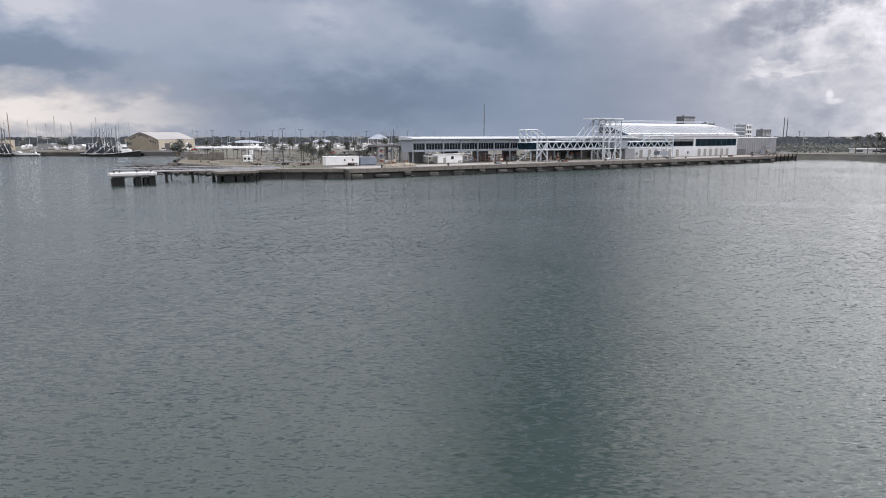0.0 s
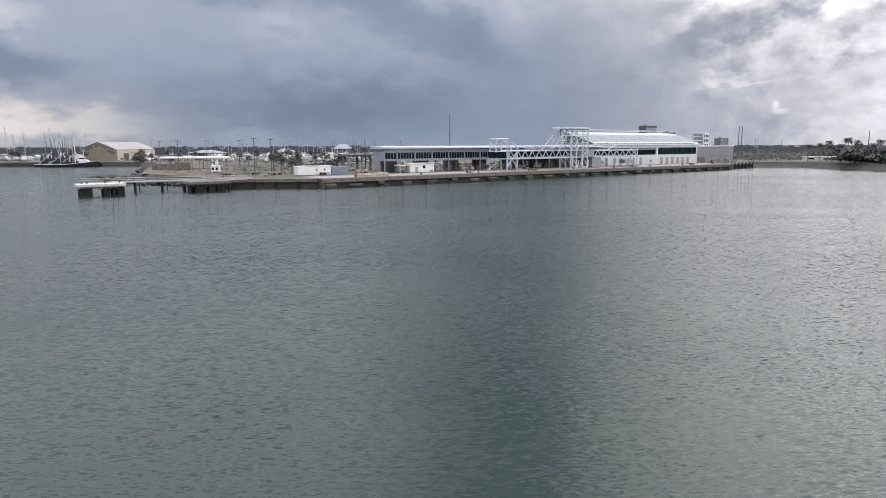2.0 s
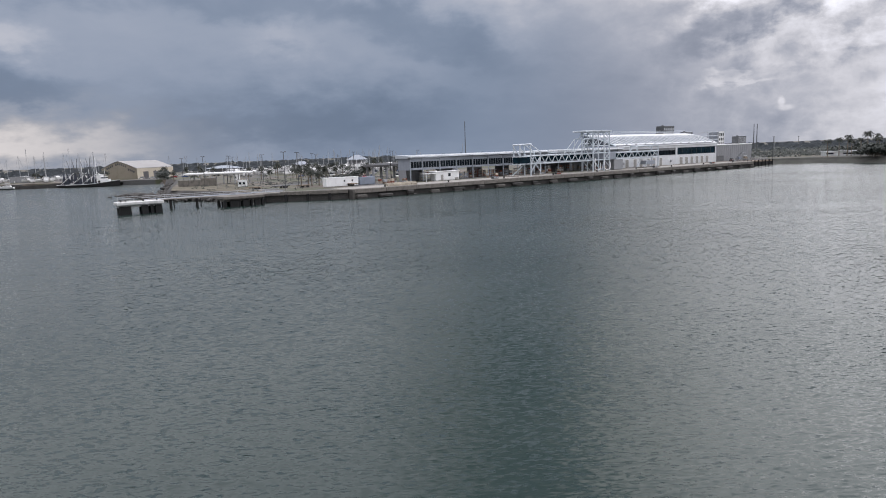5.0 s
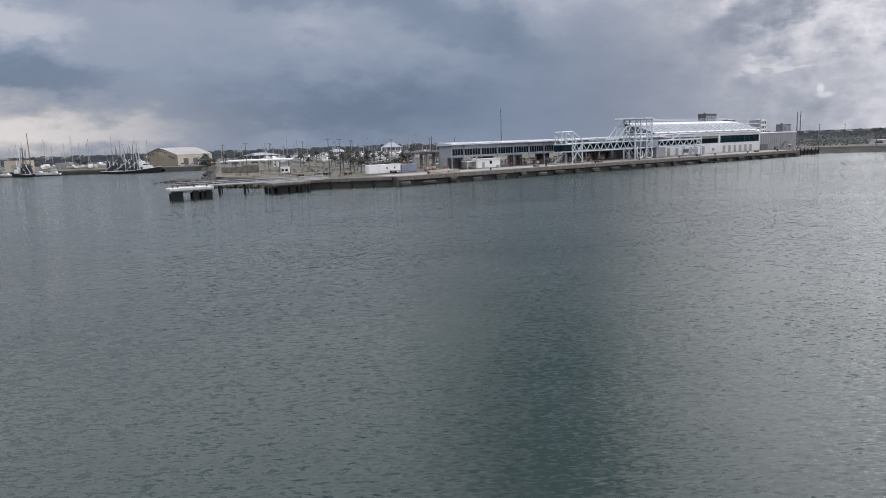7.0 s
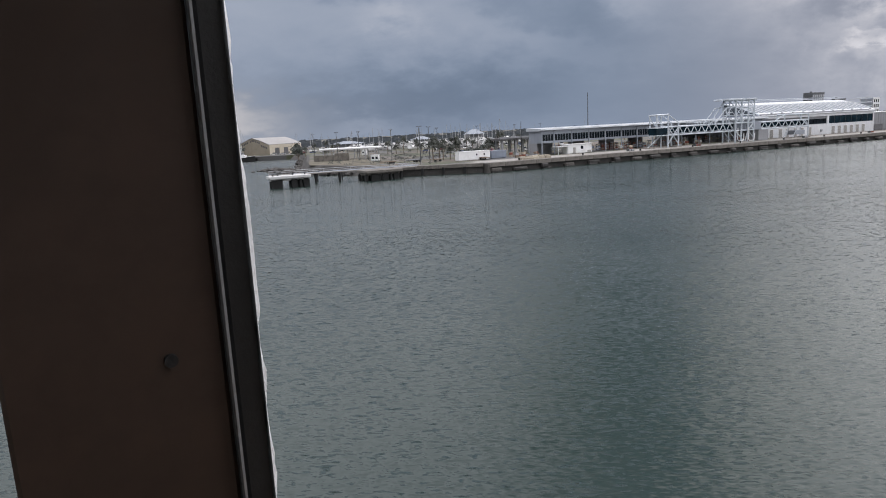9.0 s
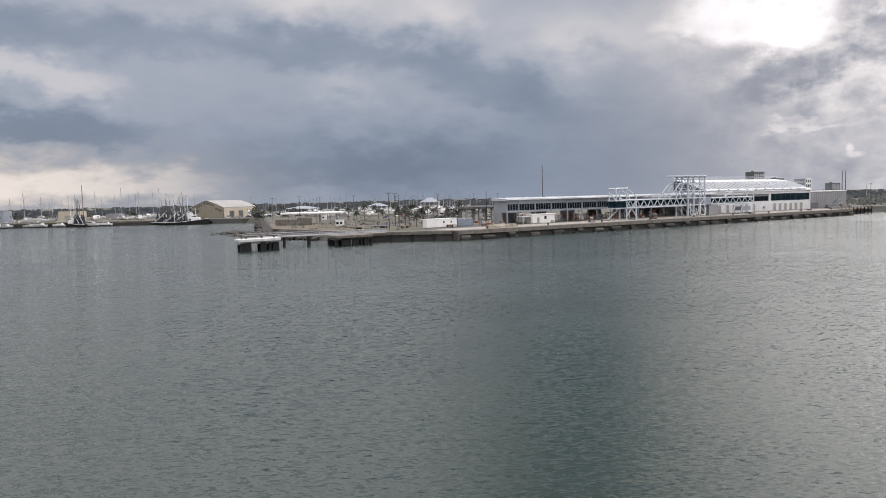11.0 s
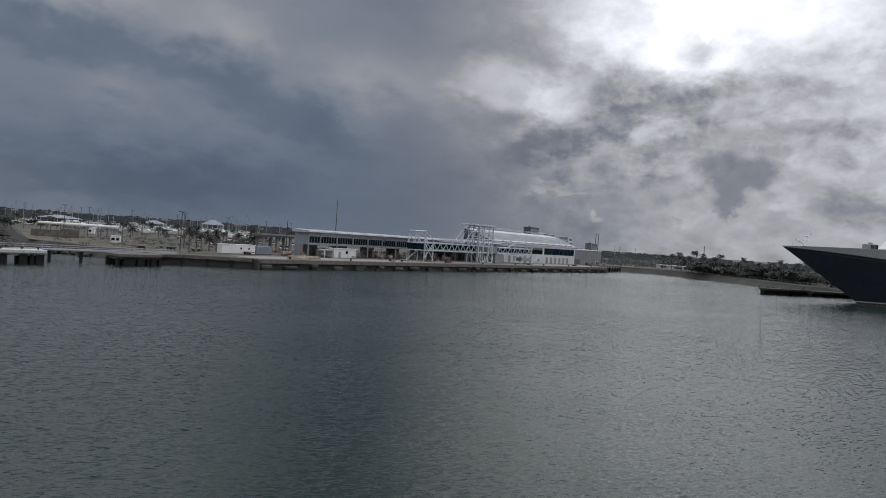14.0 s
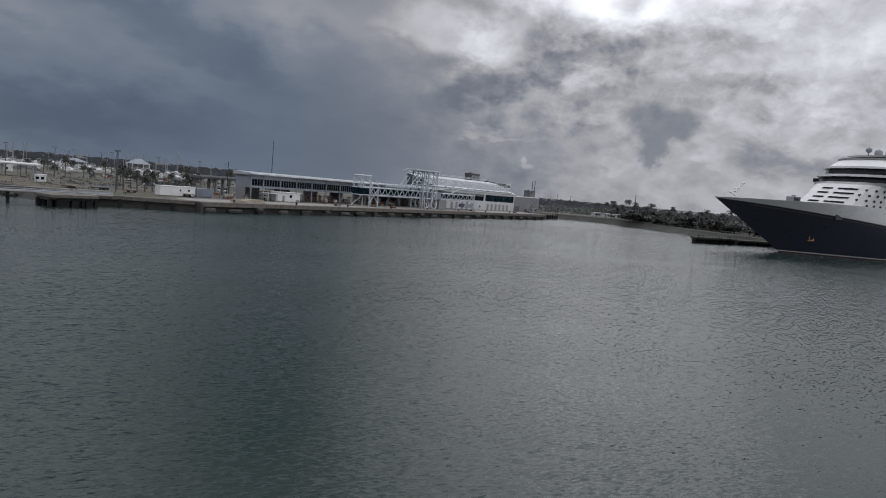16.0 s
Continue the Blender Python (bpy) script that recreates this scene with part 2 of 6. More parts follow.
def water_material():
    m = bpy.data.materials.new("harbour_water")
    m.use_nodes = True
    n = Nodes(m.node_tree)
    vec = n.node("ShaderNodeTexCoord").outputs["Object"]

    def waves(angle, sx, sy, scale, detail, dist):
        v = n.node("ShaderNodeMapping", {"Vector": vec, "Rotation": (0, 0, radians(angle)), "Scale": (sx, sy, 1.0)}).outputs[0]
        return n.node("ShaderNodeTexNoise", {"Vector": v, "Scale": scale, "Detail": detail, "Roughness": 0.55, "Distortion": dist})

    gust = waves(20, 0.6, 1.0, 0.018, 3, 0.5).outputs["Fac"]
    slopes = None
    # swell, chop and ripples, each a field of random slopes
    for angle, sx, sy, scale, detail, k in ((12, 0.5, 1.0, 0.22, 2, 0.05), (-8, 0.5, 1.3, 0.9, 2, 0.10), (-6, 0.45, 1.3, 2.9, 3, 0.95), (-16, 0.45, 1.2, 6.0, 2, 1.5)):
        c = n.node("ShaderNodeVectorMath", (waves(angle, sx, sy, scale, detail, 0.3).outputs["Color"], (0.5, 0.5, 0.5)))
        c.operation = "SUBTRACT"
        c = n.node("ShaderNodeVectorMath", (c.outputs[0], (k * 0.26, k, 0.0)))
        c.operation = "MULTIPLY"
        if slopes is None:
            slopes = c.outputs[0]
        else:
            c = n.node("ShaderNodeVectorMath", (slopes, c.outputs[0]))
            slopes = c.outputs[0]
    strength = n.smooth(gust, 0.3, 0.7, 0.6, 1.2)
    c = n.node("ShaderNodeVectorMath", (slopes, n.node("ShaderNodeCombineXYZ", (strength, strength, 0.0)).outputs[0]))
    c.operation = "MULTIPLY"
    c = n.node("ShaderNodeVectorMath", (c.outputs[0], (0.0, -0.10, 1.0)))
    c = n.node("ShaderNodeVectorMath", (c.outputs[0],))
    c.operation = "NORMALIZE"
    col = n.mix(n.smooth(waves(0, 1, 1, 0.03, 3, 0.2).outputs["Fac"], 0.35, 0.65), (0.017, 0.030, 0.027), (0.025, 0.038, 0.034))
    p = n.node("ShaderNodeBsdfPrincipled", {"Base Color": col, "Roughness": 0.06, "IOR": 1.333, "Normal": c.outputs[0]})
    n.node("ShaderNodeOutputMaterial", (p.outputs[0],))
    return m


def ground_material():
    m = bpy.data.materials.new("harbour_ground")
    m.use_nodes = True
    n = Nodes(m.node_tree)
    vec = n.node("ShaderNodeTexCoord").outputs["Object"]
    patch = n.noise(vec, 0.022, 5, 0.6, 0.6)
    mid = n.noise(vec, 0.12, 5, 0.6, 0.4)
    grain = n.noise(vec, 3.0, 4, 0.6)
    sand = n.mix(n.smooth(mid, 0.35, 0.65), (0.085, 0.073, 0.058), (0.145, 0.124, 0.10))
    grass = n.mix(n.smooth(mid, 0.3, 0.7), (0.05, 0.056, 0.032), (0.09, 0.088, 0.055))
    asphalt = n.mix(n.smooth(grain, 0.3, 0.7), (0.06, 0.06, 0.06), (0.10, 0.098, 0.095))
    col = n.mix(n.smooth(patch, 0.46, 0.54), grass, sand)
    col = n.mix(n.smooth(n.noise(vec, 0.03, 3, 0.5, 0.2), 0.52, 0.57), col, asphalt)
    p = n.node("ShaderNodeBsdfPrincipled", {"Base Color": col, "Roughness": 0.95})
    n.link(n.node("ShaderNodeBump", {"Height": mid, "Distance": 0.3, "Strength": 0.5}).outputs[0], p.inputs["Normal"])
    n.node("ShaderNodeOutputMaterial", (p.outputs[0],))
    return m


def leaf_material(name, a, b):
    m = bpy.data.materials.new(name)
    m.use_nodes = True
    n = Nodes(m.node_tree)
    r = n.node("ShaderNodeNewGeometry").outputs["Random Per Island"]
    p = n.node("ShaderNodeBsdfPrincipled", {"Base Color": n.mix(r, a, b), "Roughness": 0.65})
    n.node("ShaderNodeOutputMaterial", (p.outputs[0],))
    return m


def glass_material(name, color, rough=0.08):
    """Window glass before a dark room: a dark, glossy pane."""
    m = bpy.data.materials.new(name)
    m.use_nodes = True
    n = Nodes(m.node_tree)
    vec = n.node("ShaderNodeTexCoord").outputs["Object"]
    f = n.smooth(n.noise(vec, 0.25, 3, 0.5), 0.35, 0.65)
    col = n.mix(f, tuple(c * 0.7 for c in color), tuple(c * 1.4 for c in color))
    p = n.node("ShaderNodeBsdfPrincipled", {"Base Color": col, "Roughness": rough, "IOR": 1.5, "Specular IOR Level": 0.12})
    n.node("ShaderNodeOutputMaterial", (p.outputs[0],))
    return m


WATER = water_material()
GROUND = ground_material()
CONCRETE = material("weathered_concrete", (0.15, 0.137, 0.12), 0.9, scale=0.8, vary=0.3, dirt=(0.06, 0.055, 0.048), dirt_amount=0.8, bump=0.02, bump_scale=5, streaks=0.35)
CONCRETE_LIGHT = material("light_concrete", (0.52, 0.52, 0.51), 0.85, scale=0.6, vary=0.15, dirt=(0.25, 0.24, 0.22), dirt_amount=0.5, streaks=0.2)
CONCRETE_DARK = material("dark_concrete", (0.04, 0.037, 0.034), 0.8, vary=0.4, dirt=(0.03, 0.035, 0.03), bump=0.03, bump_scale=4)
CONCRETE_PALE = material("pale_concrete", (0.25, 0.235, 0.215), 0.9, scale=0.6, vary=0.22, dirt=(0.22, 0.20, 0.17), dirt_amount=0.45, bump=0.01, bump_scale=6)
FENDER = material("stained_fender_concrete", (0.085, 0.078, 0.07), 0.9, scale=0.8, vary=0.4, dirt=(0.05, 0.05, 0.045), dirt_amount=0.6, bump=0.03, bump_scale=4)
PILE = material("tarred_pile", (0.010, 0.010, 0.010), 0.9, vary=0.4, bump=0.02, bump_scale=8)
RUBBER = material("black_rubber", (0.018, 0.018, 0.018), 0.75, vary=0.4, bump=0.01)
WHITE = material("white_paint", (0.74, 0.745, 0.74), 0.45, scale=0.5, vary=0.06, dirt=(0.50, 0.48, 0.44), dirt_amount=0.3, streaks=0.12)
WHITE_STEEL = material("white_steel_paint", (0.50, 0.545, 0.585), 0.4, scale=1.2, vary=0.07, dirt=(0.42, 0.36, 0.30), dirt_amount=0.25)
HALL_WHITE = material("hall_white_paint", (0.60, 0.615, 0.63), 0.55, scale=0.5, vary=0.08, dirt=(0.42, 0.41, 0.39), dirt_amount=0.35, streaks=0.2)
GREY_WALL = material("grey_cladding", (0.24, 0.245, 0.255), 0.6, scale=0.4, vary=0.10, dirt=(0.2, 0.2, 0.2), dirt_amount=0.3, streaks=0.2)
PALE_WALL = material("pale_grey_render", (0.25, 0.275, 0.31), 0.7, scale=0.4, vary=0.10, dirt=(0.3, 0.3, 0.3), dirt_amount=0.3, streaks=0.2)
DARK_WALL = material("dark_recess", (0.12, 0.12, 0.125), 0.8, scale=0.5, vary=0.4, dirt=(0.14, 0.13, 0.12), dirt_amount=0.5)
TAN_WALL = material("tan_cladding", (0.46, 0.41, 0.325), 0.7, scale=0.3, vary=0.08, dirt=(0.3, 0.27, 0.2), dirt_amount=0.3, streaks=0.2)
TAN_ROOF = material("tan_metal_roof", (0.27, 0.26, 0.25), 0.5, scale=0.3, vary=0.12, streaks=0.2)
ROOF_METAL = material("white_metal_roof", (0.46, 0.49, 0.52), 0.36, metal=0.2, scale=0.6, vary=0.10, dirt=(0.4, 0.4, 0.4), dirt_amount=0.3)
PALE_ROOF = material("weathered_pale_roof", (0.24, 0.265, 0.30), 0.6, vary=0.15, streaks=0.3)
ROOF_GLAZING = material("roof_glazing", (0.20, 0.225, 0.25), 0.6, scale=0.6, vary=0.12, per_object=0.25, spec=0.3)
GABLE_GLASS = material("gable_glazing", (0.085, 0.10, 0.115), 0.4, scale=0.6, vary=0.15, spec=0.2)
GLASS = glass_material("dark_window_glass", (0.010, 0.014, 0.018))
GLASS_TEAL = glass_material("teal_window_glass", (0.007, 0.018, 0.026))
DOOR_GREY = material("grey_door_paint", (0.30, 0.29, 0.27), 0.6, vary=0.2)
STEEL_DARK = material("dark_galvanised_steel", (0.10, 0.105, 0.11), 0.5, metal=0.5, vary=0.25)
STEEL_GREY = material("galvanised_steel", (0.36, 0.37, 0.38), 0.45, metal=0.5, vary=0.2)
RUST = material("rusty_red_steel", (0.22, 0.07, 0.045), 0.8, vary=0.4, dirt=(0.10, 0.04, 0.03))
WOOD = material("weathered_timber", (0.26, 0.20, 0.15), 0.85, vary=0.35, per_object=0.4)
PALLET = material("pale_timber", (0.45, 0.40, 0.32), 0.85, vary=0.25, per_object=0.3)
BARK = material("palm_bark", (0.17, 0.14, 0.11), 0.9, vary=0.3, bump=0.03, bump_scale=6)
LEAF = leaf_material("broad_leaves", (0.020, 0.026, 0.022), (0.042, 0.048, 0.038))
PALM_LEAF = leaf_material("palm_fronds", (0.012, 0.017, 0.011), (0.032, 0.036, 0.024))
SCRUB = leaf_material("scrub_leaves", (0.020, 0.026, 0.022), (0.044, 0.050, 0.040))
# pale bluish leaf colour that paints in the haze of distance
HAZY_WOOD = leaf_material("haze_tinted_leaves", (0.045, 0.055, 0.062), (0.085, 0.098, 0.11))
BOAT_WHITE = material("boat_gelcoat", (0.70, 0.70, 0.69), 0.4, vary=0.12, per_object=0.35)
NAVY = material("navy_hull_paint", (0.036, 0.043, 0.062), 0.35, scale=0.2, vary=0.15, streaks=0.1)
GOLD = material("gold_paint", (0.42, 0.20, 0.09), 0.4, vary=0.1)
RED_BOOT = material("red_antifouling", (0.06, 0.03, 0.03), 0.7, vary=0.2)
NET = material("dark_fishing_net", (0.035, 0.04, 0.055), 0.9, vary=0.4)
BLUE_GREY = material("blue_grey_paint", (0.22, 0.25, 0.30), 0.6, vary=0.15, streaks=0.3)
TYRE = material("tyre_rubber", (0.02, 0.02, 0.02), 0.8, vary=0.2)
ROCK = material("shore_rock", (0.062, 0.058, 0.053), 0.95, vary=0.35, per_object=0.4, bump=0.05, bump_scale=3)
ORANGE = material("orange_marking", (0.55, 0.22, 0.05), 0.7, vary=0.2)
CARS = [material("car_paint_" + k, c, 0.25, vary=0.05) for k, c in (("white", (0.7, 0.7, 0.7)), ("silver", (0.38, 0.39, 0.4)), ("black", (0.02, 0.02, 0.022)), ("red", (0.3, 0.03, 0.03)), ("blue", (0.04, 0.07, 0.16)))]


from mathutils.geometry import tessellate_polygon


# ---------- mesh helpers ----------
def box(bm, x0, x1, y0, y1, z0, z1, bevel=0.0):
    vs = bmesh.ops.create_cube(bm, size=1.0)["verts"]
    for v in vs:
        v.co = Vector((x0 + (v.co.x + 0.5) * (x1 - x0), y0 + (v.co.y + 0.5) * (y1 - y0), z0 + (v.co.z + 0.5) * (z1 - z0)))
    if bevel:
        es = list({e for v in vs for e in v.link_edges})
        bmesh.ops.bevel(bm, geom=es, offset=bevel, segments=1, affect="EDGES")
    return vs


def tube(bm, a, b, r0, r1=None, n=8, caps=True):
    """A tapered round bar from a to b."""
    a, b = Vector(a), Vector(b)
    r1 = r0 if r1 is None else r1
    way = (b - a).normalized()
    side = way.orthogonal().normalized()
    other = way.cross(side)
    rings = []
    for p, r in ((a, r0), (b, r1)):
        rings.append([bm.verts.new(p + (side * math.cos(k * math.tau / n) + other * math.sin(k * math.tau / n)) * r) for k in range(n)])
    for k in range(n):
        bm.faces.new((rings[0][k], rings[0][(k + 1) % n], rings[1][(k + 1) % n], rings[1][k]))
    if caps:
        bm.faces.new(rings[0][::-1])
        bm.faces.new(rings[1])


def loft(bm, sections, closed=True, caps=True):
    """Skins a row of sections with equal numbers of points."""
    rows = [[bm.verts.new(p) for p in s] for s in sections]
    n = len(rows[0])
    for r0, r1 in zip(rows, rows[1:]):
        for k in range(n if closed else n - 1):
            bm.faces.new((r0[k], r0[(k + 1) % n], r1[(k + 1) % n], r1[k]))
    if caps and closed:
        bm.faces.new(rows[0][::-1])
        bm.faces.new(rows[-1])
    return rows


def mesh_of(bm, name, mat, smooth=False):
    bmesh.ops.recalc_face_normals(bm, faces=bm.faces[:])
    me = bpy.data.meshes.new(name)
    bm.to_mesh(me)
    bm.free()
    me.materials.append(mat)
    if smooth:
        me.polygons.foreach_set("use_smooth", [True] * len(me.polygons))
    return me


def part(name, bm, mat, parent, label="", smooth=False):
    """Links a bmesh as one mesh under a thing or a part."""
    me = bm if isinstance(bm, bpy.types.Mesh) else mesh_of(bm, name, mat, smooth)
    ob = new(name, me)
    ob.parent = parent
    return tagged(ob, label)


def thing(name, m, label, category, group="", kind=""):
    ob = new(name)
    ob.empty_display_size = 0.2
    ob.matrix_basis = m
    return tagged(ob, label, category, group, kind)


def single(name, bm, mat, m, label, category, group="", kind="", smooth=False):
    ob = new(name, mesh_of(bm, name, mat, smooth))
    ob.matrix_basis = m
    return tagged(ob, label, category, group, kind)


QUAY = pose(-26.0, 203.0, 0, 0, 0, 33.1)        # u along the quay, v inland, z up from the water
GZ = 2.9                                        # height of the land


def at(u, v, z=GZ, turn=0.0):
    return QUAY @ pose(u, v, z, 0, 0, turn)


def uv(u, v):
    p = QUAY @ Vector((u, v, 0))
    return (p.x, p.y)


# ---------- water and land ----------
bm = bmesh.new()
bm.faces.new([bm.verts.new(p) for p in ((-4600, -4600, 0), (4600, -4600, 0), (4600, 4700, 0), (-4600, 4700, 0))])
single("water", bm, WATER, pose(0, 0, 0), "calm grey-green harbour water with small wind ripples", "water", kind="structure")

shore = [(-700, 426), (-290, 425), (-225, 424), (-193, 424), (-166, 421), (-150, 398), (-114, 287), (-99, 246), (-91, 235), (-71, 214), (-57, 201), (-30, 201), uv(-4, -1.0), uv(224, -1.0),
         uv(224, 9), uv(263, 9), (216, 346), (227, 318), (224, 287), (216, 262), (214, 236), (216, 214), (300, 202), (700, 190)]
outline = [Vector((x, y, GZ)) for x, y in shore] + [Vector((700, 700, GZ)), Vector((-700, 700, GZ))]
bm = bmesh.new()
top = [bm.verts.new(p) for p in outline]
foot = [bm.verts.new((p.x, p.y, -2.0)) for p in outline]
for a, b, c in tessellate_polygon([outline]):
    bm.faces.new((top[a], top[b], top[c]))
for k in range(len(shore) - 1):
    bm.faces.new((top[k], foot[k], foot[k + 1], top[k + 1]))
for x0, x1, y0, y1 in ((-4500, -700, 426, 4600), (700, 4500, 190, 4600), (-700, 700, 700, 4600)):
    bm.faces.new([bm.verts.new((x, y, GZ)) for x, y in ((x0, y0), (x1, y0), (x1, y1), (x0, y1))])
    bm.faces.new([bm.verts.new(p) for p in ((x0, y0, GZ), (x1, y0, GZ), (x1, y0, -2), (x0, y0, -2))])
for f in bm.faces:
    f.normal_update()
    if f.normal.z < -0.5:
        f.normal_flip()
ground = new("ground", bpy.data.meshes.new("ground"))
bm.to_mesh(ground.data)
bm.free()
ground.data.materials.append(GROUND)
tagged(ground, "flat sandy harbour land with dry grass and worn asphalt", "ground", kind="structure")

# ---------- quay ----------
U1 = 224.0
apron = thing("pavement", QUAY, "worn concrete apron along the edge of the quay", "pavement", kind="structure")
slab_mesh = None
for k in range(38):
    if slab_mesh is None:
        bm = bmesh.new()
        box(bm, 0.02, 5.98, 0, 13.4, GZ - 0.3, GZ + 0.05, 0.02)
        slab_mesh = mesh_of(bm, "slab", CONCRETE_PALE)
    ob = part("slab", slab_mesh, None, apron)
    ob.location = (-4 + 6 * k, -1.0, 0.0)

wall = thing("quay_wall", QUAY, "weathered concrete quay wall with deep dark fender bays", "quay wall", kind="structure")
# near-black face behind the cap and the fender blocks
bm = bmesh.new()
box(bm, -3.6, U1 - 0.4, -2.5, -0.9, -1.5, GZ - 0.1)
part("back_wall", bm, CONCRETE_DARK, wall, "dark back wall")
bm = bmesh.new()
box(bm, 0.03, 5.67, -3.5, -0.9, 1.7, GZ + 0.12, 0.08)
cap_mesh = mesh_of(bm, "cap_block", CONCRETE)
for k in range(40):
    ob = part("cap_block", cap_mesh, None, wall)
    ob.location = (-4 + 5.7 * k, 0.012 * (k % 3), -0.02 * (k % 2))
bm = bmesh.new()
box(bm, -2.0, 2.0, -3.9, -2.3, 0.1, 1.5, 0.4)
bm2 = bmesh.new()
box(bm2, -1.7, 1.7, -3.8, -2.3, -1.5, 0.4, 0.2)
pier_mesh, foot_mesh = mesh_of(bm, "fender_block", FENDER), mesh_of(bm2, "fender_foot", CONCRETE_DARK)
# two of every three blocks take the darker concrete
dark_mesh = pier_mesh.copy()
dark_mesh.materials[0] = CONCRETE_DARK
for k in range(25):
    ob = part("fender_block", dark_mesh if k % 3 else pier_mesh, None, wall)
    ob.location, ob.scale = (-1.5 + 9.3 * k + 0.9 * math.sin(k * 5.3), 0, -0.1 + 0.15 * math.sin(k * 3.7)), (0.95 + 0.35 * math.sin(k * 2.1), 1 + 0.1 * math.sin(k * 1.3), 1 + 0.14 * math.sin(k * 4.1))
    ob = part("fender_foot", foot_mesh, None, wall)
    ob.location = (-1.5 + 9.3 * k, 0, 0)
bm = bmesh.new()
box(bm, -4.6, -3.6, -3.5, 2.0, -1.5, GZ + 0.1, 0.2)
part("end_wall", bm, FENDER, wall)
bm = bmesh.new()
box(bm, U1 - 0.4, U1 + 0.5, -3.5, 9, -1.5, GZ + 0.1, 0.08)
part("end_wall", bm, FENDER, wall)

inner = thing("inner_quay_wall", pose(-57.3, 199.3, 0), "stained dark concrete wall beside the platforms", "quay wall", kind="structure")
bm = bmesh.new()
box(bm, 0, 27.8, 0.2, 1.5, -1.5, 1.9)
part("back_wall", bm, CONCRETE_DARK, inner)
for k in range(4):
    bm = bmesh.new()
    box(bm, 6.95 * k + 0.03, 6.95 * k + 6.92, -0.4, 2.2, 1.9 + 0.03 * (k % 2), GZ + 0.1 + 0.02 * (k % 3), 0.07)
    part("cap_block", bm, CONCRETE, inner)
# near-black strip along the foot of the inner wall
bm = bmesh.new()
box(bm, 0, 27.8, 0.0, 0.22, -1.2, 0.8)
part("tide_band", bm, CONCRETE_DARK, inner, "dark band along the wall's foot")
for k in range(4):
    bm = bmesh.new()
    box(bm, 2.0 + 6.6 * k, 2.8 + 6.6 * k, -0.6, 0.3, -1.5, 2.2, 0.1)
    part("fender", bm, PILE, inner)


def bollard(m):
    t = thing("bollard", m, "black cast-iron mooring bollard on the quay", "bollard", "quay bollards")
    bm = bmesh.new()
    tube(bm, (0, 0, 0), (0, 0, 0.5), 0.28, 0.2, 10)
    tube(bm, (0, 0, 0.45), (0, 0, 0.72), 0.40, 0.34, 10)
    part("post", bm, RUBBER, t)
    bm = bmesh.new()
    tube(bm, (0, 0, 0), (0, 0, 0.06), 0.45, 0.45, 10)
    part("base_plate", bm, STEEL_DARK, t)
    return t


first = bollard(at(8, -1.6, GZ + 0.14))
for k in range(1, 9):
    copy_thing(first, at(8 + 25 * k, -1.6, GZ + 0.14))


# ---------- dolphins and walkway on the water ----------
def platform(name, m, w, d, z, legs, label, post=True, top=None):
    """A concrete mooring platform on thick dark legs; legs: (x, width)."""
    t = thing(name, m, label, "mooring platform")
    bm = bmesh.new()
    box(bm, 0, w, 0, d, z - 0.75, z, 0.08)
    part("deck", bm, top or CONCRETE_PALE, t)
    bm = bmesh.new()
    box(bm, 0.5, w - 0.5, 1.2, d - 0.4, z - 1.4, z - 0.75)
    part("beam", bm, top or CONCRETE, t)
    for x, lw in legs:
        for y in (0.7, d - 1.6):
            bm = bmesh.new()
            box(bm, x, x + lw, y, y + 0.9, -1.5, z - 1.1, 0.06)
            part("leg", bm, PILE, t, "black tarred leg")
    if post:
        for x in (0.12 * w, 0.23 * w, 0.6 * w, 0.9 * w):
            bm = bmesh.new()
            tube(bm, (x, d / 2, z), (x, d / 2, z + 0.4), 0.2, 0.15, 8)
            box(bm, x - 0.4, x + 0.4, d / 2 - 0.2, d / 2 + 0.2, z + 0.38, z + 0.58, 0.05)
            part("cleat", bm, RUBBER, t)
    return t


platform("mooring_platform", at(-68.3, 4.5, 0), 11.4, 5.0, 3.3, ((0.6, 2.9), (6.0, 1.6), (8.2, 0.7), (9.4, 1.7)), "isolated mooring platform of pale concrete on dark legs", True, CONCRETE_LIGHT)
platform("mooring_platform", at(-41.2, 3.2, 0), 11.6, 8.0, 3.0, ((0.0, 0.8), (1.8, 2.4), (4.2, 0.6), (5.4, 1.8), (7.8, 0.5), (8.9, 1.4), (11.0, 0.6)), "wide mooring platform of stained concrete beside the berth", False, CONCRETE)

walkway = thing("walkway", pose(-91, 182.0, 0, 0, 0, 20), "narrow concrete walkway on piles with pipe rails", "walkway")
bm = bmesh.new()
box(bm, 0, 44, 0, 1.5, 2.75, 3.05, 0.05)
part("deck", bm, CONCRETE_PALE, walkway)
for x in (13.5, 20.5, 27.5, 34.5):
    bm = bmesh.new()
    tube(bm, (x, 0.75, -1.5), (x, 0.75, 2.8), 0.4, 0.38, 10)
    part("support_post", bm, PILE, walkway, "black timber pile")
for z in (3.6, 4.1):
    bm = bmesh.new()
    tube(bm, (0, 1.4, z), (44, 1.4, z), 0.07, n=5)
    part("rail", bm, STEEL_GREY, walkway, "galvanised pipe rail")
for k in range(12):
    bm = bmesh.new()
    tube(bm, (4 * k, 1.4, 3.05), (4 * k, 1.4, 4.12), 0.05, n=5)
    part("rail_post", bm, STEEL_GREY, walkway)
pipes = thing("pipe_run", pose(-88, 192, 0, 0, 0, 20), "pair of pale pipes on low trestles by the walkway", "pipes")
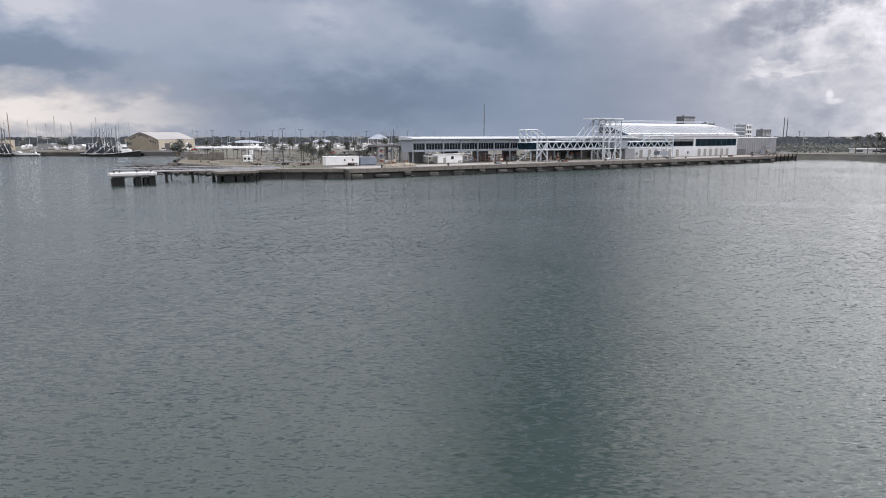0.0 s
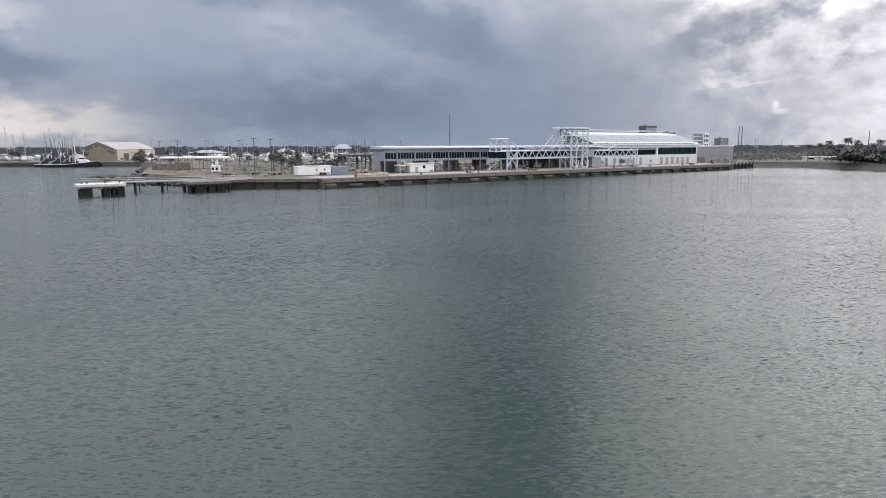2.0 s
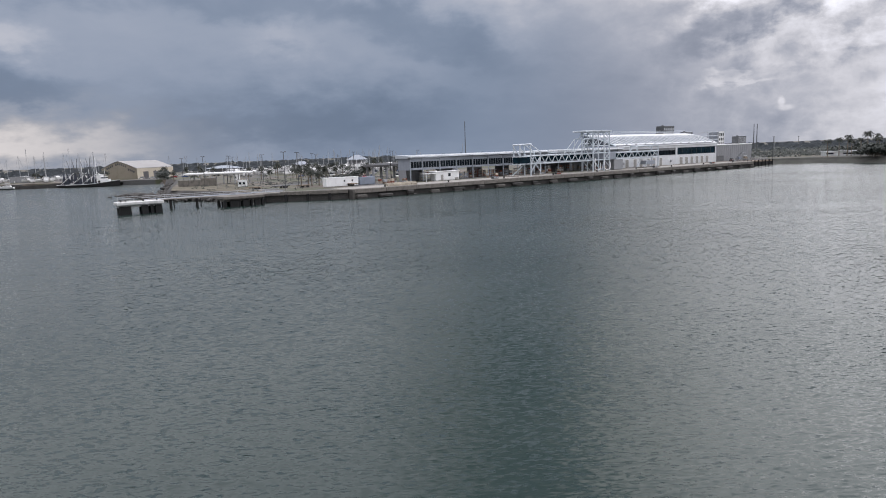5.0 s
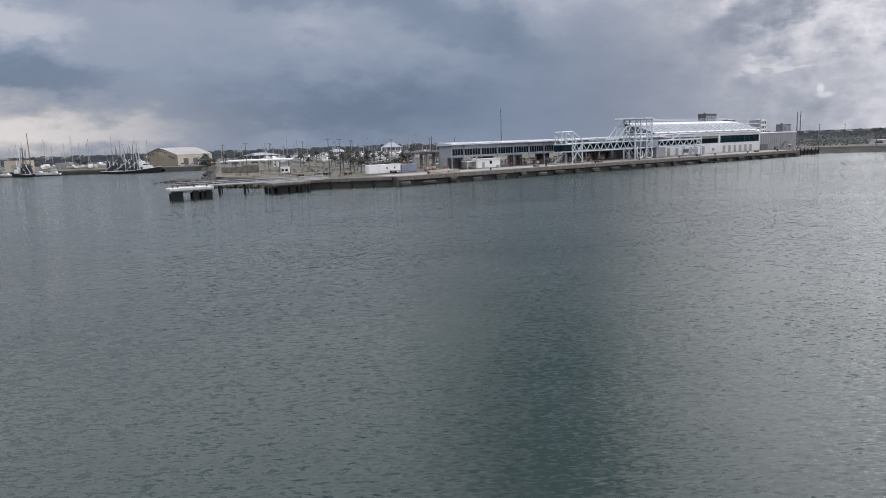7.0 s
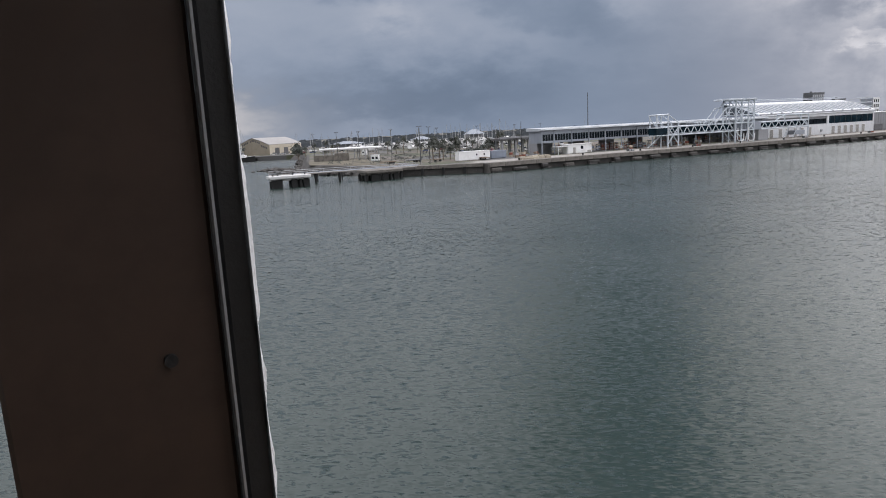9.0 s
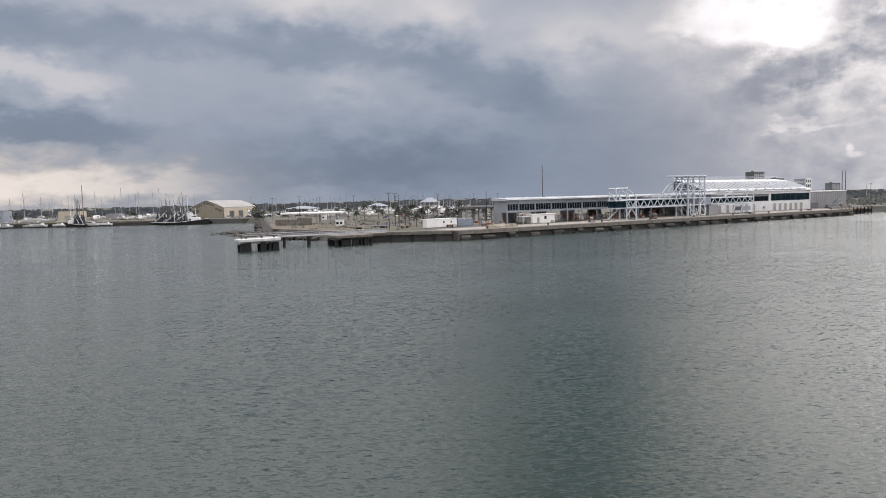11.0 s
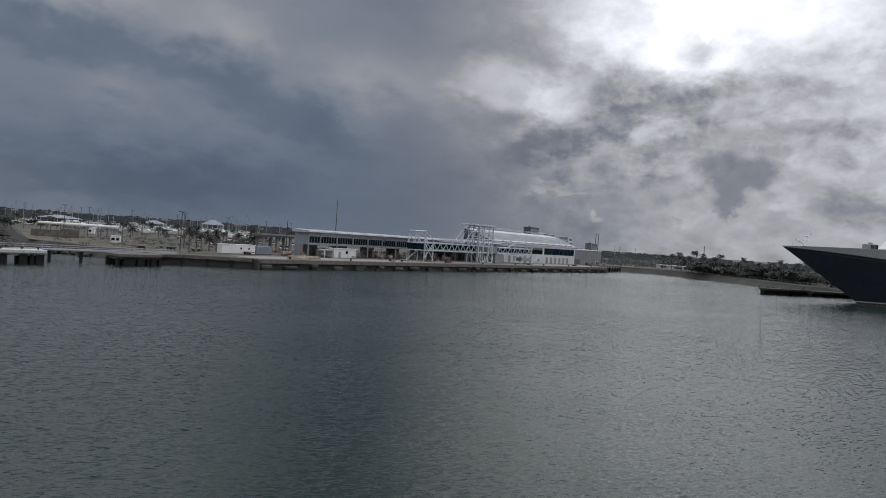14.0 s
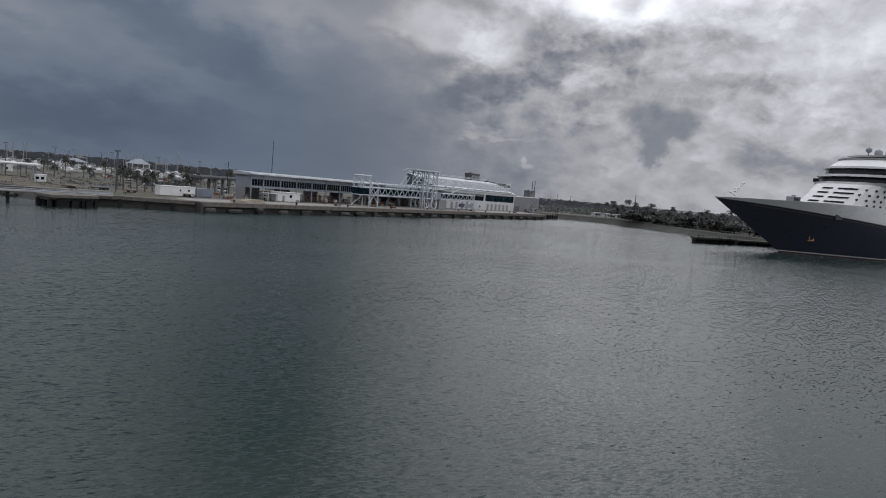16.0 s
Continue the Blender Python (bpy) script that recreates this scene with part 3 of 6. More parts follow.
for k in range(2):
    bm = bmesh.new()
    tube(bm, (0, 0.8 * k, 2.6), (40, 0.8 * k, 2.9), 0.2, n=8)
    part("pipe", bm, PALE_WALL, pipes)
for k in range(6):
    bm = bmesh.new()
    box(bm, 7.5 * k + 0.5, 7.5 * k + 0.8, -0.2, 1.0, -1.5, 2.6)
    part("trestle", bm, PILE, pipes)


# ---------- terminal wing with the window band ----------
wing = thing("terminal_wing", QUAY, "long two-storey grey terminal wing with window band over open bays", "building")
W0, W1, WV0, WV1 = 31.5, 150.0, 19.5, 27.5
bm = bmesh.new()
box(bm, W0, W1, WV0 + 0.2, WV1, 7.1, 7.85)
box(bm, W0, W1, WV0 + 0.2, WV1, 10.15, 11.4)
box(bm, W0, W1, WV1 - 0.3, WV1, 7.85, 10.15)
box(bm, W0, W0 + 0.35, WV0 + 0.2, WV1 - 0.3, 7.85, 10.15)
part("wall", bm, PALE_WALL, wing, "pale grey rendered wall")
bm = bmesh.new()
box(bm, W0, W0 + 0.3, WV0 + 3, WV1 - 0.3, 2.9, 7.1)
part("end_wall", bm, GREY_WALL, wing)
bm = bmesh.new()
prof = [(WV0 - 1.3, 11.75), (WV0 - 1.2, 11.95), (WV0 - 0.4, 12.15), (WV0 + 3, 12.35), (WV1 + 0.6, 12.6), (WV1 + 0.6, 11.4), (WV0 + 0.1, 11.4)]
loft(bm, [[(u, v, z) for v, z in prof] for u in (W0 - 0.8, W1)])
part("roof", bm, ROOF_METAL, wing, "white metal roof with rounded eaves")
for k in range(8):
    bm = bmesh.new()
    box(bm, W0 + 2 + 14.7 * k, W0 + 2 + 14.7 * k + (7.5 if k < 4 else 14.5), WV1 - 1.5, WV1 - 1.2, 2.9, 7.1)
    part("inner_wall", bm, DARK_WALL if k % 2 else GREY_WALL, wing, "grey wall behind the open bays")
# black sheet added behind the panes for the unlit rooms
bm = bmesh.new()
box(bm, W0 + 0.35, W1, WV0 + 1.0, WV0 + 1.2, 7.85, 10.15)
part("blind_wall", bm, RUBBER, wing)
bm = bmesh.new()
tube(bm, (W0 - 0.5, WV0 - 1.0, 12.15), (W1, WV0 - 1.0, 12.15), 0.13, n=6)
part("eaves_pipe", bm, WHITE, wing)
bay = 7.85
bays = [W0 + 0.2] + [W0 + 5.6 + bay * k for k in range(15)]
bm = bmesh.new()
box(bm, 0.0, 1.0, -0.03, 0.03, 0.0, 2.2)
pane_mesh = mesh_of(bm, "pane", GLASS)
bm = bmesh.new()
box(bm, -0.045, 0.045, 0.16, 0.24, 7.85, 10.15)
bar_mesh = mesh_of(bm, "mullion", PALE_WALL)
bm = bmesh.new()
box(bm, -0.2, 0.2, -0.16, 0.1, GZ, 11.35, 0.03)
col_mesh = mesh_of(bm, "column", PALE_WALL)
for k, u in enumerate(bays):
    ob = part("column", col_mesh, None, wing)
    ob.location = (u, WV0 + 0.1, 0)
    if k + 1 < len(bays):
        width = bays[k + 1] - u
        for half in range(2 if width > 6 else 1):
            gw = (width - 0.56) / (2 if width > 6 else 1)
            g0 = u + 0.28 + half * gw
            n = 3 if width > 6 else 4
            w = bpy.data.objects.new("window", None)
            scene.collection.objects.link(w)
            w.parent, w.location, w.empty_display_size = wing, (g0, WV0 + 0.28, 7.9), 0.2
            pw = gw / n
            for j in range(n):
                ob = part("pane", pane_mesh, None, w)
                ob.location, ob.scale = (j * pw + 0.03, 0, 0), (pw - 0.06, 1, 1)
        for j in range(2 * n + 1):
            x = u + 0.28 + (width - 0.56) * j / (2 * n if width > 6 else n)
            if x < bays[k + 1]:
                ob = part("mullion", bar_mesh, None, wing)
                ob.location = (x, WV0, 0)
# things kept in the open bays
random.seed(5)
for k in range(1, 14):
    u = bays[k]
    for j in range(3):
        t = thing("storage_rack", at(u + 1.2 + 2.3 * j, 21.5 + random.uniform(0, 2.5)), "steel storage rack in an open bay of the terminal wing", "rack", "bay racks")
        mat = RUST if k in (4, 5) else (STEEL_GREY if (k + j) % 3 else WOOD)
        h = random.uniform(1.8, 3.4)
        for x in (0, 1.8):
            for y in (0, 0.9):
                bm = bmesh.new()
                box(bm, x, x + 0.12, y, y + 0.12, 0, h)
                part("upright", bm, mat, t)
        for i in range(3):
            bm = bmesh.new()
            box(bm, 0, 1.92, 0, 1.02, 0.3 + i * h / 3, 0.38 + i * h / 3)
            part("shelf", bm, mat, t)
            bm = bmesh.new()
            box(bm, 0.2, random.uniform(0.9, 1.7), 0.15, 0.85, 0.39 + i * h / 3, 0.39 + i * h / 3 + random.uniform(0.3, 0.7), 0.04)
            part("box", bm, random.choice((PALLET, STEEL_GREY, BLUE_GREY, RUST)), t)


# ---------- terminal hall ----------
hall = thing("terminal_hall", QUAY, "white passenger terminal with curved glazed roof and dark windows", "building")
T0, T1, TV = 147.0, 227.8, 19.5
bm = bmesh.new()
box(bm, T0, T1, TV, TV + 0.5, GZ, 7.7)
box(bm, T0, T1, TV, TV + 0.5, 11.25, 12.4)
box(bm, 191.8, 193.2, TV, TV + 0.5, 7.7, 11.25)
box(bm, T1 - 0.9, T1, TV, TV + 0.5, 7.7, 11.25)
box(bm, T0, T0 + 0.6, TV + 0.5, 45, GZ, 12.4)
box(bm, T1 - 0.6, T1, TV + 0.5, 45, GZ, 12.4)
box(bm, T0, T1, 44.5, 45, GZ, 12.4)
box(bm, T0, T1, TV + 0.5, 44.5, 12.1, 12.4)
part("wall", bm, HALL_WHITE, hall, "white painted wall")
bm = bmesh.new()
box(bm, T0 - 0.4, T1 + 0.5, TV - 0.5, TV + 4.0, 12.4, 12.8, 0.1)
part("parapet", bm, HALL_WHITE, hall)
bm = bmesh.new()
box(bm, T0, 191.8, TV + 0.6, TV + 0.9, 7.7, 11.25)
part("grey_panel", bm, GREY_WALL, hall, "grey cladding behind the glazing")
bm = bmesh.new()
box(bm, 193.2, T1 - 0.9, TV + 0.2, TV + 0.35, 7.75, 11.2)
part("window", bm, GLASS_TEAL, hall, "long teal glass band")
bm = bmesh.new()
for k in range(9):
    x = 193.2 + k * (T1 - 0.9 - 193.2) / 8
    box(bm, x - 0.05, x + 0.05, TV + 0.1, TV + 0.3, 7.75, 11.2)
part("window_frame", bm, STEEL_DARK, hall)
for k in range(10):
    x = 168.2 + 2.35 * k
    bm = bmesh.new()
    box(bm, x, x + 2.05, TV + 0.15, TV + 0.45, 7.9, 10.1)
    part("window", bm, GLASS, hall)
bm = bmesh.new()
box(bm, 148, 167.6, TV + 0.15, TV + 0.45, 8.0, 10.3)
part("window", bm, GLASS_TEAL, hall)


def door_unit(u, w, h, mat):
    d = bpy.data.objects.new("door", None)
    scene.collection.objects.link(d)
    d.parent, d.location, d.empty_display_size = hall, (u, TV, GZ), 0.2
    bm = bmesh.new()
    for x in (-w / 2 - 0.18, w / 2):
        box(bm, x, x + 0.18, -0.12, 0.1, 0, h + 0.18)
    box(bm, -w / 2, w / 2, -0.12, 0.1, h, h + 0.18)
    part("door_frame", bm, WHITE, d)
    for k in range(7):
        bm = bmesh.new()
        box(bm, -w / 2, w / 2, -0.05, 0.03, k * h / 7 + 0.015, (k + 1) * h / 7 - 0.015)
        part("slat", bm, mat, d)


for k in range(6):
    door_unit(196.4 + 4.6 * k, 2.4, 3.5, DOOR_GREY)
for u in (153.5, 159.5, 164.0, 169.5, 174.0, 179.5):
    door_unit(u, 2.3, 3.6, DOOR_GREY)
for u in (150.0, 166.5, 187.0):
    bm = bmesh.new()
    box(bm, u, u + 1.1, TV - 0.5, TV, 4.2, 5.3, 0.05)
    part("wall_box", bm, STEEL_GREY, hall)

# the curved roof: panels between ribs along a quarter barrel, with a sloped end
RV0, RV1, RZ0, RZ1 = 22.5, 36.0, 13.1, 18.7
R0, R1 = 142.0, 233.0


def roof_curve(a):
    """a from 0 at the eaves to 1 at the crown."""
    return (RV0 + (RV1 - RV0) * a, RZ0 + (RZ1 - RZ0) * (0.6 * a + 0.4 * math.sin(a * math.pi / 2)))


def raked(a):
    """The near end of the roof leans back towards the crown."""
    return R0 + 7.5 * (1 - a)


bm = bmesh.new()
box(bm, R0 + 7.5, T1, RV0 - 0.4, RV0, 12.4, 13.5)
part("clerestory", bm, GREY_WALL, hall)
steps = 8
roof = bpy.data.objects.new("curved_roof", None)
scene.collection.objects.link(roof)
roof.parent, roof.empty_display_size = hall, 0.2
cols = 26
for i in range(cols):
    for j in range(steps):
        a0, a1 = j / steps, (j + 1) / steps
        q = []
        for a, s in ((a0, 0), (a0, 1), (a1, 1), (a1, 0)):
            v, z = roof_curve(a)
            end = R1 - 9.5 * (a ** 2.4)
            u = raked(a) + (end - raked(a)) * (i + s * 0.94 + 0.03) / cols
            q.append(Vector((u, v, z)))
        nrm = (q[1] - q[0]).cross(q[3] - q[0]).normalized()
        bm = bmesh.new()
        lo = [bm.verts.new(p - nrm * 0.12) for p in q]
        hi = [bm.verts.new(p + nrm * 0.03) for p in q]
        bm.faces.new(hi)
        for k in range(4):
            bm.faces.new((lo[k], lo[(k + 1) % 4], hi[(k + 1) % 4], hi[k]))
        part("panel", bm, HALL_WHITE if j in (0, 6, 7) else ROOF_GLAZING, roof)
for i in range(cols + 1):
    bm = bmesh.new()
    pts = []
    for j in range(steps + 1):
        v, z = roof_curve(j / steps)
        end = R1 - 9.5 * ((j / steps) ** 2.4)
        pts.append((raked(j / steps) + (end - raked(j / steps)) * i / cols, v, z - 0.03))
    for p, q in zip(pts, pts[1:]):
        tube(bm, p, q, 0.17, n=5, caps=False)
    part("rib", bm, WHITE, roof, "white steel rib")
bm = bmesh.new()
rows = [[(raked(j / steps) if i == 0 else R1 - 9.5 * ((j / steps) ** 2.4), roof_curve(j / steps)[0], roof_curve(j / steps)[1] - 0.2) for j in range(steps + 1)] for i in (0, 1)]
loft(bm, rows, closed=False)
part("lining", bm, STEEL_GREY, roof)
for i in (0, 1):
    bm = bmesh.new()
    pts = [(raked(j / steps) + 0.1 if i == 0 else R1 - 9.5 * ((j / steps) ** 2.4), *roof_curve(j / steps)) for j in range(steps + 1)]
    vs = [bm.verts.new(p) for p in pts] + [bm.verts.new((pts[-1][0], RV1, RZ0)), ]
    bm.faces.new(vs)
    part("gable_glass", bm, GABLE_GLASS if i == 0 else ROOF_METAL, roof)
bm = bmesh.new()
for p, q in zip([(raked(j / 16) - 0.2, *roof_curve(j / 16)) for j in range(16)], [(raked(j / 16) - 0.2, *roof_curve(j / 16)) for j in range(1, 17)]):
    tube(bm, p, q, 0.3, n=6)
part("rim", bm, WHITE_STEEL, roof, "white steel rim of the roof's open end")
bm = bmesh.new()
box(bm, R0 + 10, R1 - 9.5, RV1, 39.5, 13.1, 18.3)
part("upper_block", bm, PALE_WALL, hall)
bm = bmesh.new()
for z, v in ((19.5, RV1 - 2.0), (20.2, RV1 + 1.5)):
    tube(bm, (R0 - 2, v, z), (R1 - 6, v, z - 0.1), 0.12, n=5)
part("roof_rail", bm, WHITE_STEEL, hall)
for k in range(11):
    x = 156 + 7.2 * k
    bm = bmesh.new()
    tube(bm, (x, RV0 - 0.6, 13.15), (x, RV0 - 0.6, 13.5), 0.08, n=6)
    box(bm, x - 0.35, x + 0.35, RV0 - 1.2, RV0 - 0.5, 13.4, 13.9, 0.08)
    part("floodlight", bm, STEEL_GREY, hall)


def plant_unit(m, w, d, h, label):
    t = thing("roof_plant", m, label, "roof unit")
    bm = bmesh.new()
    box(bm, 0, w, 0, d, 0.25, h, 0.12)
    part("casing", bm, STEEL_DARK, t)
    n = int(w / 1.4)
    for k in range(n):
        x = (k + 0.15) * w / n
        for j in range(5):
            bm = bmesh.new()
            box(bm, x, x + 0.7 * w / n, -0.08, 0.02, 0.6 + j * (h - 1) / 5, 0.6 + (j + 0.6) * (h - 1) / 5)
            part("louvre", bm, STEEL_GREY, t)
    bm = bmesh.new()
    for x in (0.3, w - 0.5):
        for y in (0.3, d - 0.5):
            box(bm, x, x + 0.2, y, y + 0.2, 0, 0.3)
    part("feet", bm, STEEL_DARK, t)
    bm = bmesh.new()
    tube(bm, (0.25 * w, d / 2, h), (0.25 * w, d / 2, h + 0.5), 0.6, 0.6, 10)
    part("fan_hood", bm, STEEL_DARK, t)
    return t


plant_unit(at(210.5, 40, 12.4), 9.5, 5, 10.6, "large dark grey cooling plant on the terminal roof")
plant_unit(at(224.0, 37, 18.3), 9.0, 2, 1.2, "low dark plant unit on the terminal roof")

# grey warehouse beside the hall
ware = thing("warehouse", QUAY, "plain grey clad warehouse beside the terminal with outside stair", "building")
bm = bmesh.new()
box(bm, 228.2, 272.0, 24.2, 46, GZ, 11.5)
box(bm, 228.2, 261.0, 20.2, 24.2, GZ, 11.5)
part("wall", bm, GREY_WALL, ware)
for k in range(16):
    bm = bmesh.new()
    box(bm, 228.4 + 2.04 * k, 230.3 + 2.04 * k, 20.06, 20.2, 3.4, 11.3)
    part("panel", bm, GREY_WALL, ware)
bm = bmesh.new()
box(bm, 227.9, 261.4, 19.8, 46.3, 11.5, 12.0, 0.06)
box(bm, 261.4, 272.3, 24.0, 46.3, 11.5, 12.0, 0.06)
part("roof", bm, WHITE, ware)
# a flat dark panel paints the shaded inside of the doorway
bm = bmesh.new()
box(bm, 229.5, 236.0, 19.9, 20.3, GZ, 5.9)
part("door", bm, DARK_WALL, ware, "dark panel for the shade inside the open shutter door")
for k in range(2):
    bm = bmesh.new()
    box(bm, 256.5 + 1.7 * k, 257.5 + 1.7 * k, 19.9, 20.1, GZ, 5.2)
    part("door", bm, WHITE, ware)
bm = bmesh.new()
for k in range(12):
    box(bm, 247 + 0.45 * k, 247.5 + 0.45 * k, 18.3, 19.7, GZ + 0.33 * k + 0.25, GZ + 0.33 * k + 0.32)
for v in (18.3, 19.7):
    tube(bm, (247, v, GZ), (252.4, v, GZ + 4.1), 0.09, n=5)
    tube(bm, (247, v, GZ + 1.0), (252.4, v, GZ + 5.1), 0.05, n=5)
box(bm, 252.4, 255, 18.2, 19.9, GZ + 4.0, GZ + 4.15)
for v in (18.3, 19.7):
    tube(bm, (254.8, v, GZ), (254.8, v, GZ + 4.0), 0.08, n=5)
part("stair", bm, STEEL_GREY, ware, "galvanised outside stair")
plant_unit(at(262.5, 27, 12.0), 8.6, 4, 4.2, "dark cooling unit on the warehouse roof")

# white block of offices further back
off = thing("office_block", at(319.5, 85), "narrow pale office tower with square openings and an open steel frame", "building")
bm = bmesh.new()
box(bm, 19.0, 25.4, 0.3, 8, 0, 17.4)
part("wall", bm, PALE_WALL, off)
for c in range(4):
    bm = bmesh.new()
    box(bm, 18.8 + 2.1 * c, 19.3 + 2.1 * c, -0.1, 0.3, 3.0, 17.6)
    part("pier", bm, WHITE, off)
for r in range(4):
    bm = bmesh.new()
    box(bm, 18.8, 25.6, -0.05, 0.3, 7.0 + 3.2 * r, 8.3 + 3.2 * r)
    part("spandrel", bm, WHITE, off)
    for c in range(3):
        bm = bmesh.new()
        box(bm, 19.3 + 2.1 * c, 20.9 + 2.1 * c, 0.18, 0.29, 5.1 + 3.2 * r, 7.0 + 3.2 * r)
        part("window", bm, GLASS, off)
for z in (9.6, 12.2, 14.8, 17.4):
    bm = bmesh.new()
    box(bm, 2.0, 17.6, 0, 0.35, z, z + 0.55, 0.03)
    part("frame_beam", bm, WHITE_STEEL, off)
for x in (5.0, 11.0, 17.3):
    bm = bmesh.new()
    box(bm, x, x + 0.35, 0.0, 0.3, 0.0, 17.4)
    part("frame_post", bm, STEEL_GREY, off)
bm = bmesh.new()
tube(bm, (-6, 0.1, 17.0), (17, 0.1, 18.6), 0.12, n=5)
part("sloped_rail", bm, STEEL_GREY, off)


# ---------- boarding gantries ----------
def bars(name, parent, lines, r, mat=WHITE_STEEL, label="", n=6):
    for a, b in lines:
        bm = bmesh.new()
        tube(bm, a, b, r, n=n)
        part(name, bm, mat, parent, label)


def truss(parent, u0, u1, v0, v1, z0, z1, panels):
    """A box truss with diagonals on both faces, and a glazed walk inside."""
    for v in (v0, v1):
        for z in (z0, z1):
            bars("chord", parent, [((u0, v, z), (u1, v, z))], 0.27)
        lines = []
        for k in range(panels):
            a, b = u0 + (u1 - u0) * k / panels, u0 + (u1 - u0) * (k + 1) / panels
            mid = (a + b) / 2
            lines += [((a, v, z0), (mid, v, z1)), ((mid, v, z1), (b, v, z0))]
        bars("web_bar", parent, lines, 0.19)
    bars("cross_tie", parent, [((u0 + (u1 - u0) * k / panels, v0, z), (u0 + (u1 - u0) * k / panels, v1, z)) for k in range(panels + 1) for z in (z0, z1)], 0.12)
    bm = bmesh.new()
    box(bm, u0 + 0.3, u1 - 0.3, v0 + 0.5, v1 - 0.5, z0 + 0.1, z0 + 0.35)
    part("floor", bm, STEEL_GREY, parent)
    bm = bmesh.new()
    box(bm, u0 + 0.3, u1 - 0.3, v0 + 0.5, v0 + 0.6, z0 + 0.9, z1 - 0.4)
    box(bm, u0 + 0.3, u1 - 0.3, v1 - 0.6, v1 - 0.5, z0 + 0.9, z1 - 0.4)
    part("glazing", bm, GLASS_TEAL, parent, "dark blue-green glazing of the covered walk")
    bm = bmesh.new()
    box(bm, u0, u1, v0 + 0.3, v1 - 0.3, z1 - 0.15, z1 + 0.1)
    part("roof", bm, WHITE_STEEL, parent)


gan = thing("boarding_gantry", QUAY, "white steel boarding gantry with covered truss bridge on the quay", "gantry", "boarding gantries")
V0, V1 = 6.0, 9.5
# portal at the outer end
for u, z in ((73.0, 14.8), (78.6, 15.0), (83.8, 12.0)):
    for v in (V0, V1):
        bars("leg", gan, [((u, v, GZ if u > 75 else 7.0), (u, v, z))], 0.3)
bars("top_beam", gan, [((72.6, v, 14.9), (79.0, v, 15.05)) for v in (V0, V1)] + [((u, V0, 14.9), (u, V1, 14.9)) for u in (73.0, 78.6)], 0.3)
bars("brace", gan, [((78.6, v, 15.0), (83.8, v, 12.0)) for v in (V0, V1)] + [((73.0, v, 13.8), (78.6, v, 8.4)) for v in (V0, V1)]
     + [((78.6, V0, 10.4), (83.8, V0, 4.2)), ((78.6, V0, 4.2), (83.8, V0, 10.4)), ((78.6, V1, 10.4), (83.8, V1, 4.2)), ((72, V1, 3.2), (78.6, V1, 7.4))], 0.2)
bm = bmesh.new()
box(bm, 72.6, 78.0, V0 - 0.3, V1 + 0.3, 7.7, 10.2, 0.1)
part("cabin", bm, GLASS_TEAL, gan, "dark glazed head of the walkway")
bm = bmesh.new()
box(bm, 72.4, 78.2, V0 - 0.4, V1 + 0.4, 7.4, 7.7)
box(bm, 72.4, 78.2, V0 - 0.4, V1 + 0.4, 10.2, 10.5)
part("cabin_frame", bm, WHITE_STEEL, gan)
truss(gan, 78.6, 113.0, V0, V1, 7.5, 10.5, 9)
for u in (70.5, 83.8):
    bm = bmesh.new()
    box(bm, u - 1.2, u + 1.4, V0 - 0.6, V1 + 0.6, GZ + 0.05, GZ + 0.45, 0.05)
    part("base_skid", bm, CONCRETE_PALE, gan)
# inner lift tower
for u in (113.2, 116.6, 120.2, 123.6):
    for v in (5.0, 11.0):
        bars("column", gan, [((u, v, GZ), (u, v, 19.3))], 0.3)
for z in (7.6, 10.5, 13.5, 16.5, 19.3):
    bars("ring_beam", gan, [((113.2, v, z), (123.6, v, z)) for v in (5.0, 11.0)] + [((u, 5.0, z), (u, 11.0, z)) for u in (113.2, 116.6, 120.2, 123.6)], 0.22)
bars("x_brace", gan, [((u, 5.0, z), (u + 3.4, 5.0, z + 3)) for u in (113.2, 116.6, 120.2) for z in (10.5, 13.5, 16.4)] + [((u + 3.4, v, z), (u, v, z + 3)) for u, v in ((113.2, 11.0), (116.6, 11.0), (120.2, 11.0), (120.2, 5.0)) for z in (4.5, 7.5, 10.5, 13.5, 16.4)], 0.15)
bars("cross_brace", gan, [((113.2, v, 7.6), (118, v, 3.4)) for v in (5, 11)] + [((118.8, 5, 3.4), (120.2, 5, 7.6)), ((120.2, 5, 7.6), (123.6, 5, 10.5)), ((120.2, 5, 10.5), (123.6, 5, 7.6))], 0.2)
for u0, u1 in ((108.2, 117.4), (118.0, 124.4)):
    bm = bmesh.new()
    box(bm, u0, u1, 4.4, 11.6, 19.3, 19.9, 0.08)
    part("top_platform", bm, WHITE_STEEL, gan)
bars("sloped_frame", gan, [((101.5, v, 10.5), (108.0, v, 16.6)) for v in (5, 10.5)] + [((105.5, v, 10.5), (112.8, v, 19.3)) for v in (5, 10.5)] + [((108.0, v, 16.6), (113.2, v, 16.8)) for v in (5, 10.5)]
     + [((108.0, v, 10.5), (108.0, v, 16.6)) for v in (5, 10.5)] + [((104.0, 5, 12.7), (108, 5, 12.7)), ((107, 5, 14.6), (111, 5, 14.6))], 0.15)
bars("rail_bar", gan, [((92, v, z), (104, v, z)) for v in (5.6, 9.9) for z in (11.5, 12.4)] + [((92 + 1.5 * k, v, 10.5), (92 + 1.5 * k, v, 12.4)) for k in range(9) for v in (5.6, 9.9)], 0.1)
